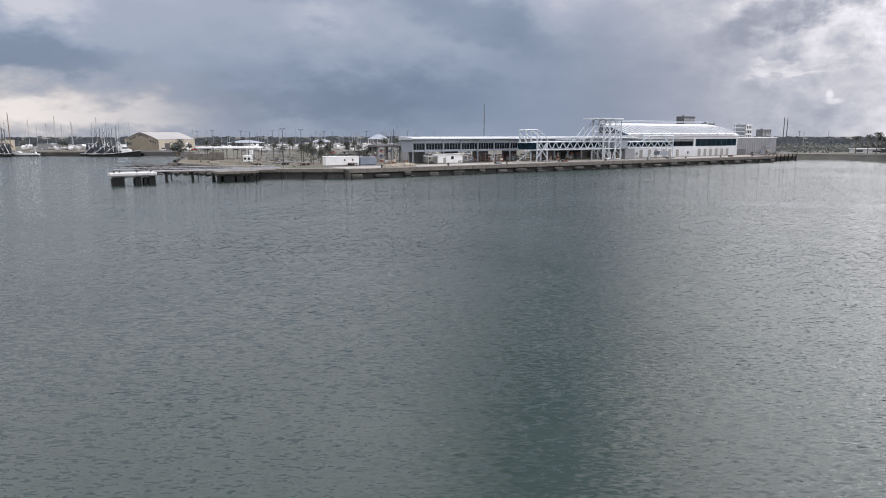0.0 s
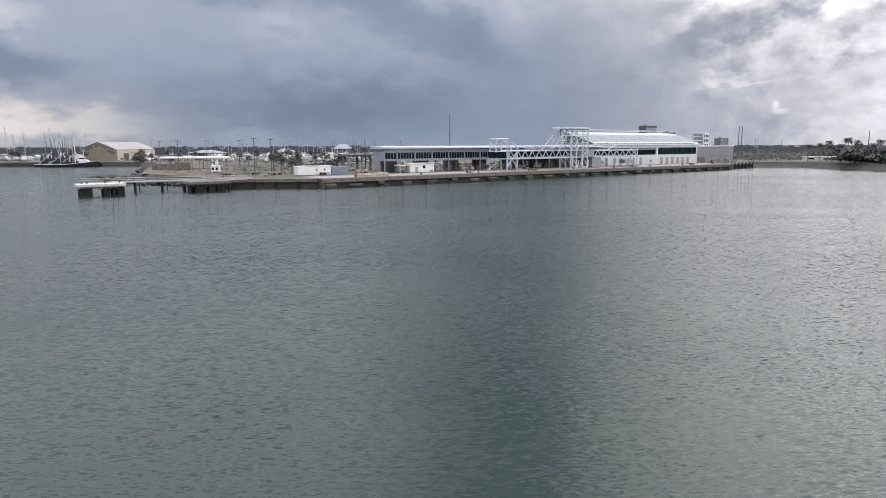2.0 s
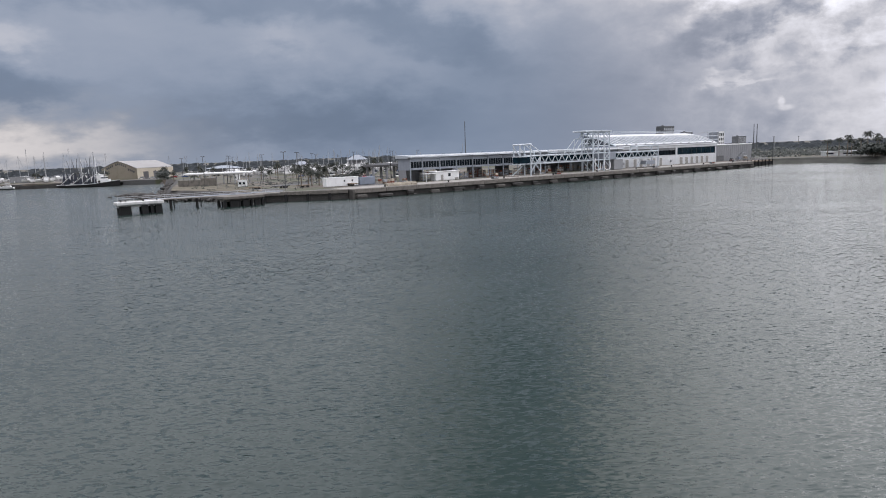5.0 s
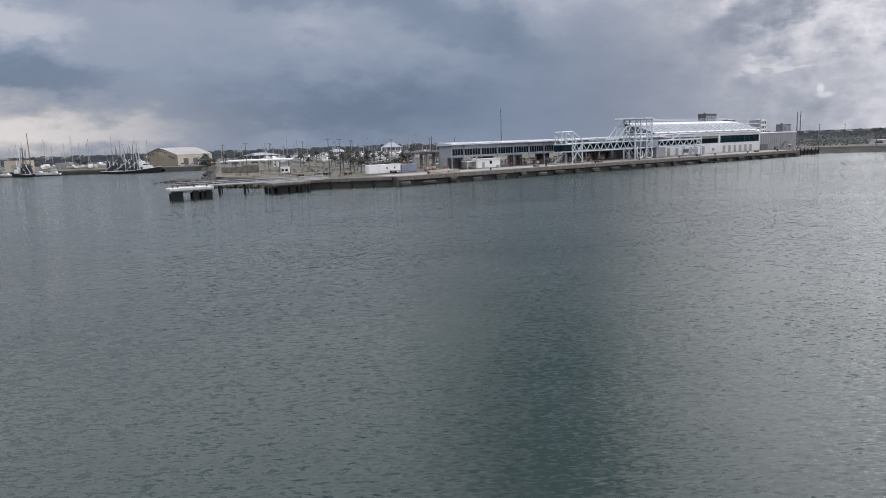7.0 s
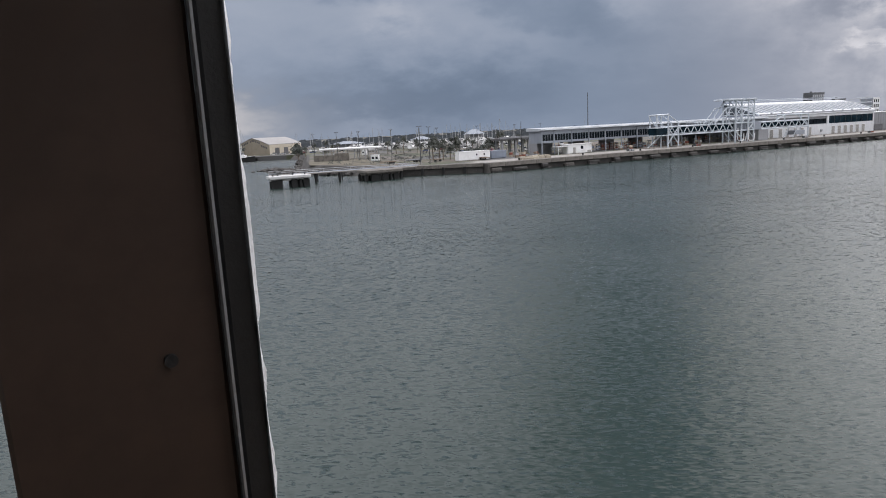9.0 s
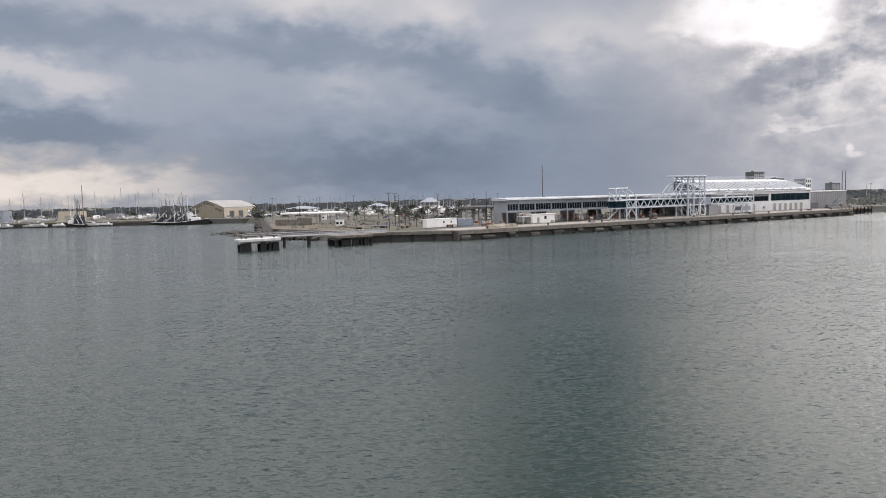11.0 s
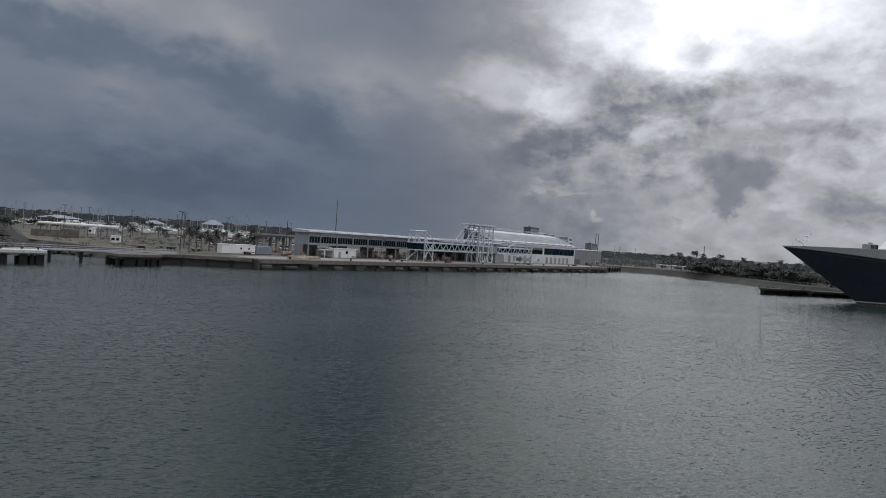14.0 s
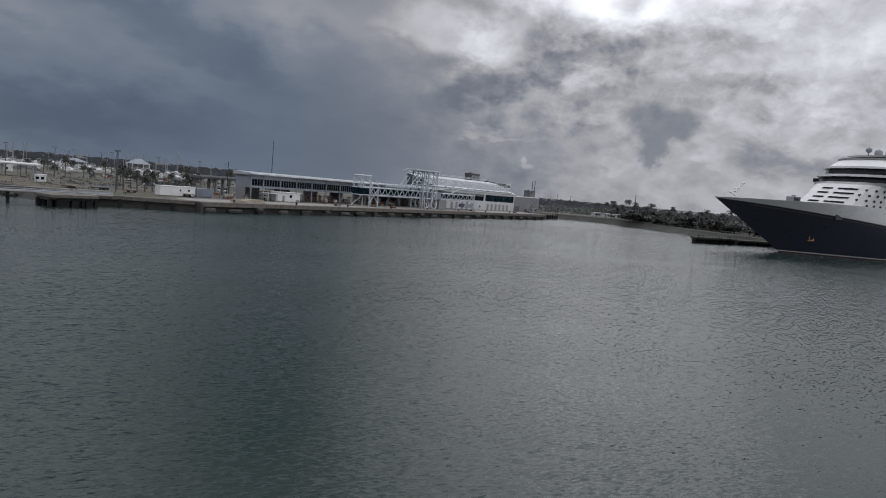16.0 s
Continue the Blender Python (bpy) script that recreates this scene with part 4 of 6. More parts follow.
for u0, u1 in ((113.6, 117.0), (119.6, 123.2)):
    bm = bmesh.new()
    tube(bm, (u0, 4.2, 8.6), (u0, 4.2, 4.2), 0.16)
    tube(bm, (u0, 4.2, 4.2), (u0 + 0.8, 4.2, 3.5), 0.16)
    tube(bm, (u0 + 0.8, 4.2, 3.5), (u1 - 0.8, 4.2, 3.5), 0.16)
    tube(bm, (u1 - 0.8, 4.2, 3.5), (u1, 4.2, 4.2), 0.16)
    tube(bm, (u1, 4.2, 4.2), (u1, 4.2, 6.4), 0.16)
    part("cable_loop", bm, WHITE, gan, "hanging white cable loop")
bm = bmesh.new()
box(bm, 119.6, 128.6, 5.6, 10.4, 7.5, 10.6, 0.1)
part("lift_cabin", bm, PALE_WALL, gan)
bm = bmesh.new()
box(bm, 127.6, 133.5, 5.8, 10.0, 3.1, 7.4, 0.08)
part("lift_base", bm, GREY_WALL, gan)

gan2 = thing("boarding_gantry", QUAY, "second white steel truss bridge before the terminal hall", "gantry", "boarding gantries")
truss(gan2, 129.2, 158.6, V0, V1, 7.6, 10.3, 7)
for u in (143.4, 158.6):
    for v in (V0, V1):
        bars("leg", gan2, [((u, v, GZ if u > 150 else 10.3), (u, v, 12.8))], 0.28)
bars("top_beam", gan2, [((143.4, v, 12.8), (158.6, v, 12.8)) for v in (V0, V1)] + [((u, V0, 12.8), (u, V1, 12.8)) for u in (143.4, 158.6)], 0.26)
bars("brace", gan2, [((137.0, V0, 10.3), (143.4, V0, 12.8)), ((149, V0, 3.1), (151.5, V0, 7.6)), ((149, V1, 3.1), (151.5, V1, 7.6)), ((143.0, V0, 3.3), (146.0, V0, 7.6)), ((158.6, V0, 7.6), (151, V0, 12.8))], 0.2)
bm = bmesh.new()
box(bm, 150.5, 156.5, 5.9, 9.6, 4.4, 6.1, 0.1)
part("machine_house", bm, PALE_WALL, gan2)
for u in (148.6, 158.6):
    bm = bmesh.new()
    box(bm, u - 1.0, u + 1.0, V0 - 0.6, V1 + 0.6, GZ + 0.05, GZ + 0.5, 0.05)
    part("base_skid", bm, CONCRETE_PALE, gan2)


# ---------- things on the quay ----------
def cabin(name, m, w, d, h, label, category, wins=(), doors=(), mat=WHITE, ribs=0, eaves=0.15):
    t = thing(name, m, label, category)
    bm = bmesh.new()
    box(bm, 0, w, 0, d, 0.12, h, 0.04)
    part("body", bm, mat, t)
    bm = bmesh.new()
    box(bm, -eaves, w + eaves, -eaves, d + eaves, h, h + 0.16, 0.04)
    part("roof", bm, mat, t)
    bm = bmesh.new()
    for x in (0.4, w / 2 - 0.2, w - 0.8):
        box(bm, x, x + 0.4, 0.2, d - 0.2, 0, 0.14)
    part("skids", bm, STEEL_DARK, t)
    for x, ww, z, hh in wins:
        bm = bmesh.new()
        box(bm, x, x + ww, -0.05, 0.05, z, z + hh)
        part("window", bm, GLASS, t)
    for x, ww, hh in doors:
        bm = bmesh.new()
        box(bm, x, x + ww, -0.05, 0.05, 0.14, hh)
        part("door", bm, DOOR_GREY, t)
    for k in range(ribs):
        bm = bmesh.new()
        x = 0.2 + k * (w - 0.4) / ribs
        box(bm, x, x + 0.55 * (w - 0.4) / ribs, -0.05, 0.02, 0.3, h - 0.2)
        part("rib", bm, mat, t)
    return t


cabin("site_office", at(-1.2, 21.2), 12.2, 2.8, 2.95, "long white portable office on the quay with two small windows", "portable office", ((6.6, 0.55, 1.55, 0.6), (9.6, 0.55, 1.55, 0.6)))
cabin("shipping_container", at(11.7, 21.4), 6.1, 2.44, 2.6, "blue-grey corrugated shipping container beside the white office", "container", mat=BLUE_GREY, ribs=16, eaves=0.0)
shed = cabin("quay_shed", at(39.4, 14.6), 10.6, 3.4, 3.3, "small white quay shed with flat roof, door and window", "shed", ((5.6, 1.1, 1.5, 1.1),), ((2.2, 1.1, 2.2), (8.6, 1.6, 1.0)), eaves=0.4)
bm = bmesh.new()
box(bm, -4.6, 0.0, -0.2, 3.5, 2.7, 2.85)
for x in (-4.4, -0.6):
    box(bm, x, x + 0.15, -0.1, 0.05, 0, 2.7)
part("canopy", bm, WHITE, shed)

# stacks of pale timber on the apron
for r in range(3):
    t = thing("timber_stack", at(10.5 + 0.6 * r, 0.6 + 1.5 * r, GZ + 0.05), "stack of pale bleached timber beams on the quay apron", "timber stack", "timber stacks")
    for j in range(2 + r % 2):
        for k in range(5):
            bm = bmesh.new()
            box(bm, 2.3 * k, 2.3 * k + 2.15, 0.02 * j, 1.25, 0.34 * j + 0.01, 0.34 * j + 0.31, 0.02)
            part("beam", bm, PALLET, t)
for k, (u, v) in enumerate(((56, 2), (88, 1.5), (150, 1.5), (196, 2.2), (222, 6))):
    t = thing("mooring_box", at(u, v, GZ + 0.05), "low dark steel utility box on the quay apron", "utility box", "quay boxes")
    bm = bmesh.new()
    box(bm, 0, 2.6, 0, 1.2, 0.0, 0.8, 0.06)
    part("casing", bm, STEEL_DARK, t)
    for j in range(2):
        bm = bmesh.new()
        box(bm, 0.25 + 1.2 * j, 1.2 + 1.2 * j, -0.05, 0.02, 0.15, 0.65)
        part("hatch", bm, RUST if k % 2 else STEEL_GREY, t)
for k in range(7):
    t = thing("forklift_trailer", at(231 + 3.4 * k, 12 + (k % 2) * 2.4, GZ), "parked flat quay trailer on small wheels", "trailer", "quay trailers")
    bm = bmesh.new()
    box(bm, 0, 2.8, 0, 1.4, 0.55, 0.75, 0.03)
    part("bed", bm, RUST if k % 3 == 0 else STEEL_GREY, t)
    for x in (0.4, 2.2):
        for y in (-0.05, 1.3):
            bm = bmesh.new()
            tube(bm, (x, y, 0.3), (x, y + 0.18, 0.3), 0.3, n=10)
            part("wheel", bm, TYRE, t)
    bm = bmesh.new()
    box(bm, 0.2, 2.2, 0.2, 1.2, 0.75, 1.1 + 0.5 * (k % 3), 0.05)
    part("load", bm, random.choice((STEEL_DARK, WOOD, BLUE_GREY)), t)

# dark service pier beyond the quay's end
sp = thing("service_pier", at(224.6, 2.5, 0), "low dark timber service pier at the end of the quay", "pier")
bm = bmesh.new()
box(bm, 0, 30, 0, 6.2, 2.2, 2.8)
part("deck", bm, WOOD, sp)
bm = bmesh.new()
box(bm, 0, 30, 0.1, 0.5, 0.3, 2.2)
part("fascia", bm, PILE, sp)
for k in range(9):
    bm = bmesh.new()
    tube(bm, (0.6 + 3.6 * k, -0.2, -1.5), (0.6 + 3.6 * k, -0.2, 3.3), 0.25, n=8)
    part("support_post", bm, PILE, sp)
bm = bmesh.new()
for z in (3.4, 3.9):
    tube(bm, (0, 6.0, z), (36, 6.0, z), 0.07, n=5)
for k in range(13):
    tube(bm, (3 * k, 6.0, 2.4), (3 * k, 6.0, 3.95), 0.07, n=5)
part("railing", bm, STEEL_GREY, sp)

# raised concrete deck and its columns beside the wing
dk = thing("raised_roadway", at(30.0, 45), "dark raised concrete deck on columns behind the quay", "elevated deck")
bm = bmesh.new()
box(bm, 0, 16, 0, 7, 5.5, 6.5, 0.1)
part("deck", bm, DARK_WALL, dk)
bm = bmesh.new()
box(bm, -0.1, 16.1, -0.2, 0.1, 6.2, 6.9)
part("parapet", bm, GREY_WALL, dk)
for k in range(3):
    for v in (0.6, 5.0):
        bm = bmesh.new()
        box(bm, 1 + 6.2 * k, 1.8 + 6.2 * k, v, v + 0.9, 0, 5.5, 0.05)
        part("column", bm, GREY_WALL, dk)


def mast(m, h, r, label, mat=STEEL_DARK, category="pole", cross=False):
    t = thing("pole", m, label, category)
    bm = bmesh.new()
    tube(bm, (0, 0, 0), (0, 0, h), r, r * 0.55, 8)
    part("shaft", bm, mat, t)
    bm = bmesh.new()
    tube(bm, (0, 0, 0), (0, 0, 0.4), r * 2.2, r * 1.8, 8)
    part("base", bm, CONCRETE, t)
    if cross:
        bm = bmesh.new()
        for k in (-1.0, -2.0):
            box(bm, -1.2, 1.2, -0.06, 0.06, h + k - 0.08, h + k + 0.08)
        part("cross_arm", bm, mat, t)
    return t


mast(pose(-17.4, 242.9, GZ), 12.4, 0.15, "thin dark timber pole behind the quay", PILE)
mast(pose(28.4, 450, GZ), 31.0, 0.35, "tall thin grey radio mast behind the terminal wing", STEEL_DARK, "radio mast")
mast(pose(26.6, 452, GZ), 16.0, 0.16, "thin grey flagpole behind the terminal wing", STEEL_GREY)
for dx_ in (0, 2.4):
    mast(pose(250.0 + dx_, 484, GZ), 23.0, 0.42, "one of two tall dark steel poles inland", STEEL_DARK, "tall pole")
mast(pose(294.0, 404, GZ), 17.8, 0.36, "tall dark timber pole on the wooded bank", PILE)
mast(pose(241, 440, GZ), 13.0, 0.22, "grey pole inland behind the warehouse", STEEL_GREY)
mast(pose(-284, 432, GZ), 25.0, 0.38, "tall dark timber mast on the far bank", WOOD, "tall pole")


def street_lamp(m, h, double=True):
    t = thing("street_lamp", m, "tall dark car-park lamp with %s flat heads" % ("two" if double else "a single pair of"), "street lamp", "car park lamps")
    bm = bmesh.new()
    tube(bm, (0, 0, 0.7), (0, 0, h), 0.17, 0.1, 8)
    part("pole", bm, STEEL_DARK, t)
    bm = bmesh.new()
    tube(bm, (0, 0, 0), (0, 0, 0.75), 0.32, 0.3, 10)
    part("base", bm, CONCRETE_PALE, t)
    for s in ((-1, 1) if double else (1,)):
        bm = bmesh.new()
        tube(bm, (0, 0, h - 0.15), (0.4 * s, 0, h), 0.06, n=5)
        box(bm, min(0.25 * s, 0.85 * s), max(0.25 * s, 0.85 * s), -0.25, 0.25, h - 0.08, h + 0.14, 0.04)
        part("lamp_head", bm, STEEL_DARK, t)
    return t


lamp = street_lamp(pose(-97, 279, GZ), 12.2)
for x, y in ((-96, 315), (-50, 208.6), (-117, 400), (-77, 300), (-51.7, 243.4), (-59, 330), (-40, 350), (-20, 380), (-130, 350), (-5, 400), (-70, 420)):
    copy_thing(lamp, pose(x, y, GZ, 0, 0, random.uniform(-20, 20)))
for x, y in ((196, 362), (246, 420), (262, 372)):
    copy_thing(lamp, pose(x, y, GZ, 0, 0, 30))

# white flat canopy over the car-park entrance, with its low wall and kiosk
cn = thing("entrance_canopy", pose(-109, 291, GZ), "long flat white canopy on slim posts in the car park", "canopy")
bm = bmesh.new()
box(bm, 0, 27.5, 0, 9, 4.3, 5.2, 0.25)
part("roof", bm, WHITE, cn)
for k in range(6):
    for y in (1.5, 7.5):
        bm = bmesh.new()
        tube(bm, (1.5 + 4.9 * k, y, 0), (1.5 + 4.9 * k, y, 4.4), 0.22, n=8)
        part("post", bm, STEEL_GREY, cn)
lw = thing("low_wall", pose(-107, 276, GZ, 0, 0, -12), "low grey-brown block wall on the grassy point", "wall")
for k in range(5):
    bm = bmesh.new()
    box(bm, 3.4 * k + 0.02, 3.4 * k + 3.38, 0, 0.5, 0, 2.6 if k < 3 else 3.3, 0.04)
    part("panel", bm, CONCRETE, lw)
cabin("ticket_kiosk", pose(-76.2, 252, GZ), 3.0, 2.4, 2.4, "small white kiosk with dark windows in the car park", "kiosk", ((0.3, 1.0, 1.0, 0.8), (1.8, 0.9, 1.0, 0.8)))
cabin("ticket_kiosk", pose(-101, 340, GZ), 2.6, 2.4, 2.6, "small white kiosk by the entrance canopy", "kiosk", ((0.3, 1.0, 1.0, 0.9),))


def pavilion(m, w, d, h, rise, label):
    t = thing("pavilion", m, label, "pavilion")
    bm = bmesh.new()
    lo = [bm.verts.new(p) for p in ((-1, -1, h), (w + 1, -1, h), (w + 1, d + 1, h), (-1, d + 1, h))]
    hi = [bm.verts.new(p) for p in ((w * 0.38, d * 0.45, h + rise), (w * 0.62, d * 0.45, h + rise), (w * 0.62, d * 0.55, h + rise), (w * 0.38, d * 0.55, h + rise))]
    bm.faces.new(hi)
    bm.faces.new(lo[::-1])
    for k in range(4):
        bm.faces.new((lo[k], lo[(k + 1) % 4], hi[(k + 1) % 4], hi[k]))
    part("roof", bm, PALE_ROOF, t, "pale metal hipped roof")
    for k in range(5):
        for y in (0, d):
            bm = bmesh.new()
            tube(bm, (k * w / 4, y, 0), (k * w / 4, y, h), 0.25, n=8)
            part("post", bm, WHITE, t)
    bm = bmesh.new()
    box(bm, w * 0.1, w * 0.9, d * 0.3, d * 0.9, 0, h - 0.4)
    part("wall", bm, GREY_WALL, t)
    return t


pavilion(pose(-64, 566, GZ), 16, 14, 7.0, 4.0, "pale hip-roofed pavilion at the marina")
pavilion(pose(-100, 500, GZ), 14, 10, 5.2, 2.4, "low hip-roofed marina building with pale roof")
pavilion(pose(-170, 520, GZ), 26, 10, 4.4, 2.2, "long low marina building with pale roof")


# ---------- plants ----------
def palm(m, h, seed, label="slender cabbage palm with a ragged green crown"):
    rnd = random.Random(seed)
    t = thing("palm_tree", m, label, "palm tree", "palms")
    bm = bmesh.new()
    lean = rnd.uniform(-0.4, 0.4), rnd.uniform(-0.3, 0.3)
    pts = [Vector((lean[0] * (k / 5) ** 2, lean[1] * (k / 5) ** 2, h * k / 5)) for k in range(6)]
    for k in range(5):
        tube(bm, pts[k], pts[k + 1], 0.24 - 0.015 * k, 0.225 - 0.015 * k, 7, caps=k in (0, 4))
    part("trunk", bm, BARK, t)
    bm = bmesh.new()
    crown = pts[-1]
    for k in range(38):
        a = rnd.uniform(0, math.tau)
        rise = rnd.uniform(-1.1, 1.0)
        ln = rnd.uniform(1.8, 2.8)
        out = Vector((math.cos(a), math.sin(a), 0))
        side = Vector((-math.sin(a), math.cos(a), 0))
        mid = crown + out * ln * 0.5 + Vector((0, 0, ln * 0.45 * rise))
        tip = crown + out * ln * rnd.uniform(0.8, 1.0) + Vector((0, 0, ln * (0.5 * rise - 0.45)))
        for s in range(5):      # leaflets along the frond, hanging on both sides
            f0, f1 = s / 5, (s + 0.8) / 5
            p0 = crown.lerp(mid, f0 * 2) if f0 < 0.5 else mid.lerp(tip, f0 * 2 - 1)
            p1 = crown.lerp(mid, f1 * 2) if f1 < 0.5 else mid.lerp(tip, f1 * 2 - 1)
            wd = 0.6 * (1 - 0.6 * abs(f0 - 0.4))
            for sg in (-1, 1):
                q = p1 + side * sg * wd + Vector((0, 0, -0.22))
                bm.faces.new([bm.verts.new(p) for p in (p0, p1, q)])
    part("crown", bm, PALM_LEAF, t)
    return t


def tree(m, h, w, seed, label="dense dark-green coastal tree", leaves=230, size=1.0):
    rnd = random.Random(seed)
    t = thing("tree", m, label, "tree", "trees")
    bm = bmesh.new()
    tube(bm, (0, 0, 0), (0.1, 0, h * 0.5), 0.22, 0.13, 7)
    tips = []
    for k in range(6):
        a = k * math.tau / 6 + rnd.uniform(-0.4, 0.4)
        b = Vector((math.cos(a) * w * 0.3, math.sin(a) * w * 0.3, h * rnd.uniform(0.6, 0.85)))
        tube(bm, (0.05, 0, h * rnd.uniform(0.25, 0.45)), b, 0.1, 0.03, 5)
        tips.append(b)
    tips.append(Vector((0, 0, h * 0.9)))
    part("trunk", bm, BARK, t)
    bm = bmesh.new()
    for k in range(leaves):
        c = rnd.choice(tips)
        d = Vector((rnd.gauss(0, 1), rnd.gauss(0, 1), rnd.gauss(0, 0.75)))
        p = c + Vector((d.x * w * 0.16, d.y * w * 0.16, d.z * h * 0.13))
        p.z = max(p.z, (0.08 if w > 7 else 0.25) * h)
        s = rnd.uniform(0.22, 0.5) * size
        e1 = Vector((rnd.gauss(0, 1), rnd.gauss(0, 1), rnd.gauss(0, 1))).normalized() * s
        e2 = e1.orthogonal().normalized() * s * rnd.uniform(0.6, 1.0)
        bm.faces.new([bm.verts.new(q) for q in (p - e1, p + e2, p + e1, p - e2)])
    part("crown", bm, LEAF, t)
    return t


random.seed(11)
palms = [palm(pose(-45.4, 233.6, GZ), 5.6, 1), palm(pose(-43.2, 236, GZ), 4.8, 2), palm(pose(-47.5, 240, GZ), 6.4, 3)]
trees = [tree(pose(-34, 243, GZ), 3.4, 6.0, 1, "low rounded dark-green shrub beside the white office", 300), tree(pose(-31, 262, GZ), 4.6, 6.0, 2), tree(pose(-128, 318, GZ), 6.5, 6.5, 3)]

palm_spots = [(-49.5, 236.5), (-41, 239)]
palm_spots += [(-92 + 5.2 * k + random.uniform(-1.5, 1.5), 332 + random.uniform(-8, 12)) for k in range(11)]
palm_spots += [(-34 + 6 * k, 330 + random.uniform(-10, 30)) for k in range(7)]
palm_spots += [(-140, 352), (-137, 356), (-118, 330), (-112, 322), (-150, 470), (-162, 452), (-152, 446)]
palm_spots += [(-100 + 14 * k + random.uniform(-5, 5), 410 + random.uniform(-15, 40)) for k in range(11)]
for k, (x, y) in enumerate(palm_spots):
    copy_thing(palms[k % 3], pose(x, y, GZ, 0, 0, random.uniform(0, 360)) @ Matrix.Diagonal((1, 1, random.uniform(0.85, 1.25), 1)))
for x, y in ((-126, 312), (-137, 340), (-36, 246), (-28, 268), (-58, 400), (-25, 420), (-150, 440)):
    copy_thing(trees[random.randrange(3)], pose(x, y, GZ, 0, 0, random.uniform(0, 360)))


# ---------- cars and boats ----------
def car(m, paint, seed):
    rnd = random.Random(seed)
    t = thing("parked_car", m, "small parked car seen across the car park", "car", "parked cars")
    bm = bmesh.new()
    prof = [(-2.2, 0.45), (-2.25, 0.8), (-1.3, 0.95), (1.5, 0.98), (2.2, 0.85), (2.2, 0.4)]
    loft(bm, [[(x, y, z) for x, z in prof] for y in (-0.85, 0.85)])
    part("body", bm, paint, t)
    bm = bmesh.new()
    k = rnd.choice((1.42, 1.75))
    prof = [(-0.9, 0.94), (-0.35, k), (1.1, k), (1.8, 0.96)]
    loft(bm, [[(x, y * (1 if z < 1.2 else 0.85), z) for x, z in prof] for y in (-0.8, 0.8)])
    part("cabin", bm, GLASS, t)
    bm = bmesh.new()
    box(bm, -0.25, 1.0, -0.66, 0.66, k, k + 0.05)
    part("roof", bm, paint, t)
    for x in (-1.35, 1.35):
        for y in (-0.88, 0.7):
            bm = bmesh.new()
            tube(bm, (x, y, 0.33), (x, y + 0.18, 0.33), 0.33, n=10)
            part("wheel", bm, TYRE, t)
    return t


cars = [car(pose(-40 + 3 * k, 300, GZ, 0, 0, 80), CARS[k], k) for k in range(5)]
for k in range(34):
    copy_thing(cars[random.choice((0, 0, 0, 1, 1, 2, 3, 4))], pose(random.uniform(-75, 25), random.choice((292, 308, 352, 372, 395)) + random.uniform(-3, 3), GZ, 0, 0, random.choice((80, 95, 260))))
for k in range(8):
    copy_thing(cars[k % 5], pose(-190 + 7 * k, 446 + random.uniform(-2, 2), GZ, 0, 0, random.uniform(0, 30)))


def yacht(m, ln, seed, stand=True):
    rnd = random.Random(seed)
    t = thing("motor_boat", m, "white motor boat laid up ashore on a cradle", "boat", "laid-up boats")
    b, h = ln * 0.16, ln * 0.13
    bm = bmesh.new()
    rows = []
    for k in range(8):
        f = k / 7
        w = b * (1 - max(0, (f - 0.45) / 0.55) ** 2.2) + 0.02
        x = -ln / 2 + ln * f
        top = h * (1.0 + 0.35 * f)
        rows.append([(x, -w, top), (x - 0.1 * f, -w * 0.75, h * 0.3), (x - 0.3 * f, 0, 0.05 + 0.25 * h * f * f), (x - 0.1 * f, w * 0.75, h * 0.3), (x, w, top)])
    loft(bm, [[Vector(p) + Vector((0, 0, 0.8 if stand else -0.4)) for p in r] for r in rows])
    part("hull", bm, BOAT_WHITE, t)
    z = 0.8 + h if stand else h - 0.4
    bm = bmesh.new()
    prof = [(-0.30 * ln, z), (-0.27 * ln, z + 0.13 * ln), (0.08 * ln, z + 0.12 * ln), (0.22 * ln, z + 0.03 * ln), (0.3 * ln, z)]
    loft(bm, [[(x, y, q) for x, q in prof] for y in (-b * 0.75, b * 0.75)])
    part("cabin", bm, BOAT_WHITE, t)
    bm = bmesh.new()
    box(bm, -0.24 * ln, 0.1 * ln, -b * 0.78, b * 0.78, z + 0.06 * ln, z + 0.1 * ln)
    part("window", bm, GLASS, t)
    if rnd.random() < 0.6:
        bm = bmesh.new()
        for x in (-0.2 * ln, 0.02 * ln):
            for y in (-b * 0.6, b * 0.6):
                tube(bm, (x, y, z + 0.12 * ln), (x, y, z + 0.25 * ln), 0.05, n=5)
        box(bm, -0.25 * ln, 0.06 * ln, -b * 0.75, b * 0.75, z + 0.25 * ln, z + 0.265 * ln)
        part("hardtop", bm, BOAT_WHITE, t)
    if stand:
        for x in (-0.25 * ln, 0.2 * ln):
            for y in (-b * 0.7, b * 0.7):
                bm = bmesh.new()
                tube(bm, (x, y, 0), (x, y * 0.7, 1.2), 0.08, n=5)
                part("cradle_leg", bm, STEEL_DARK, t)
    return t


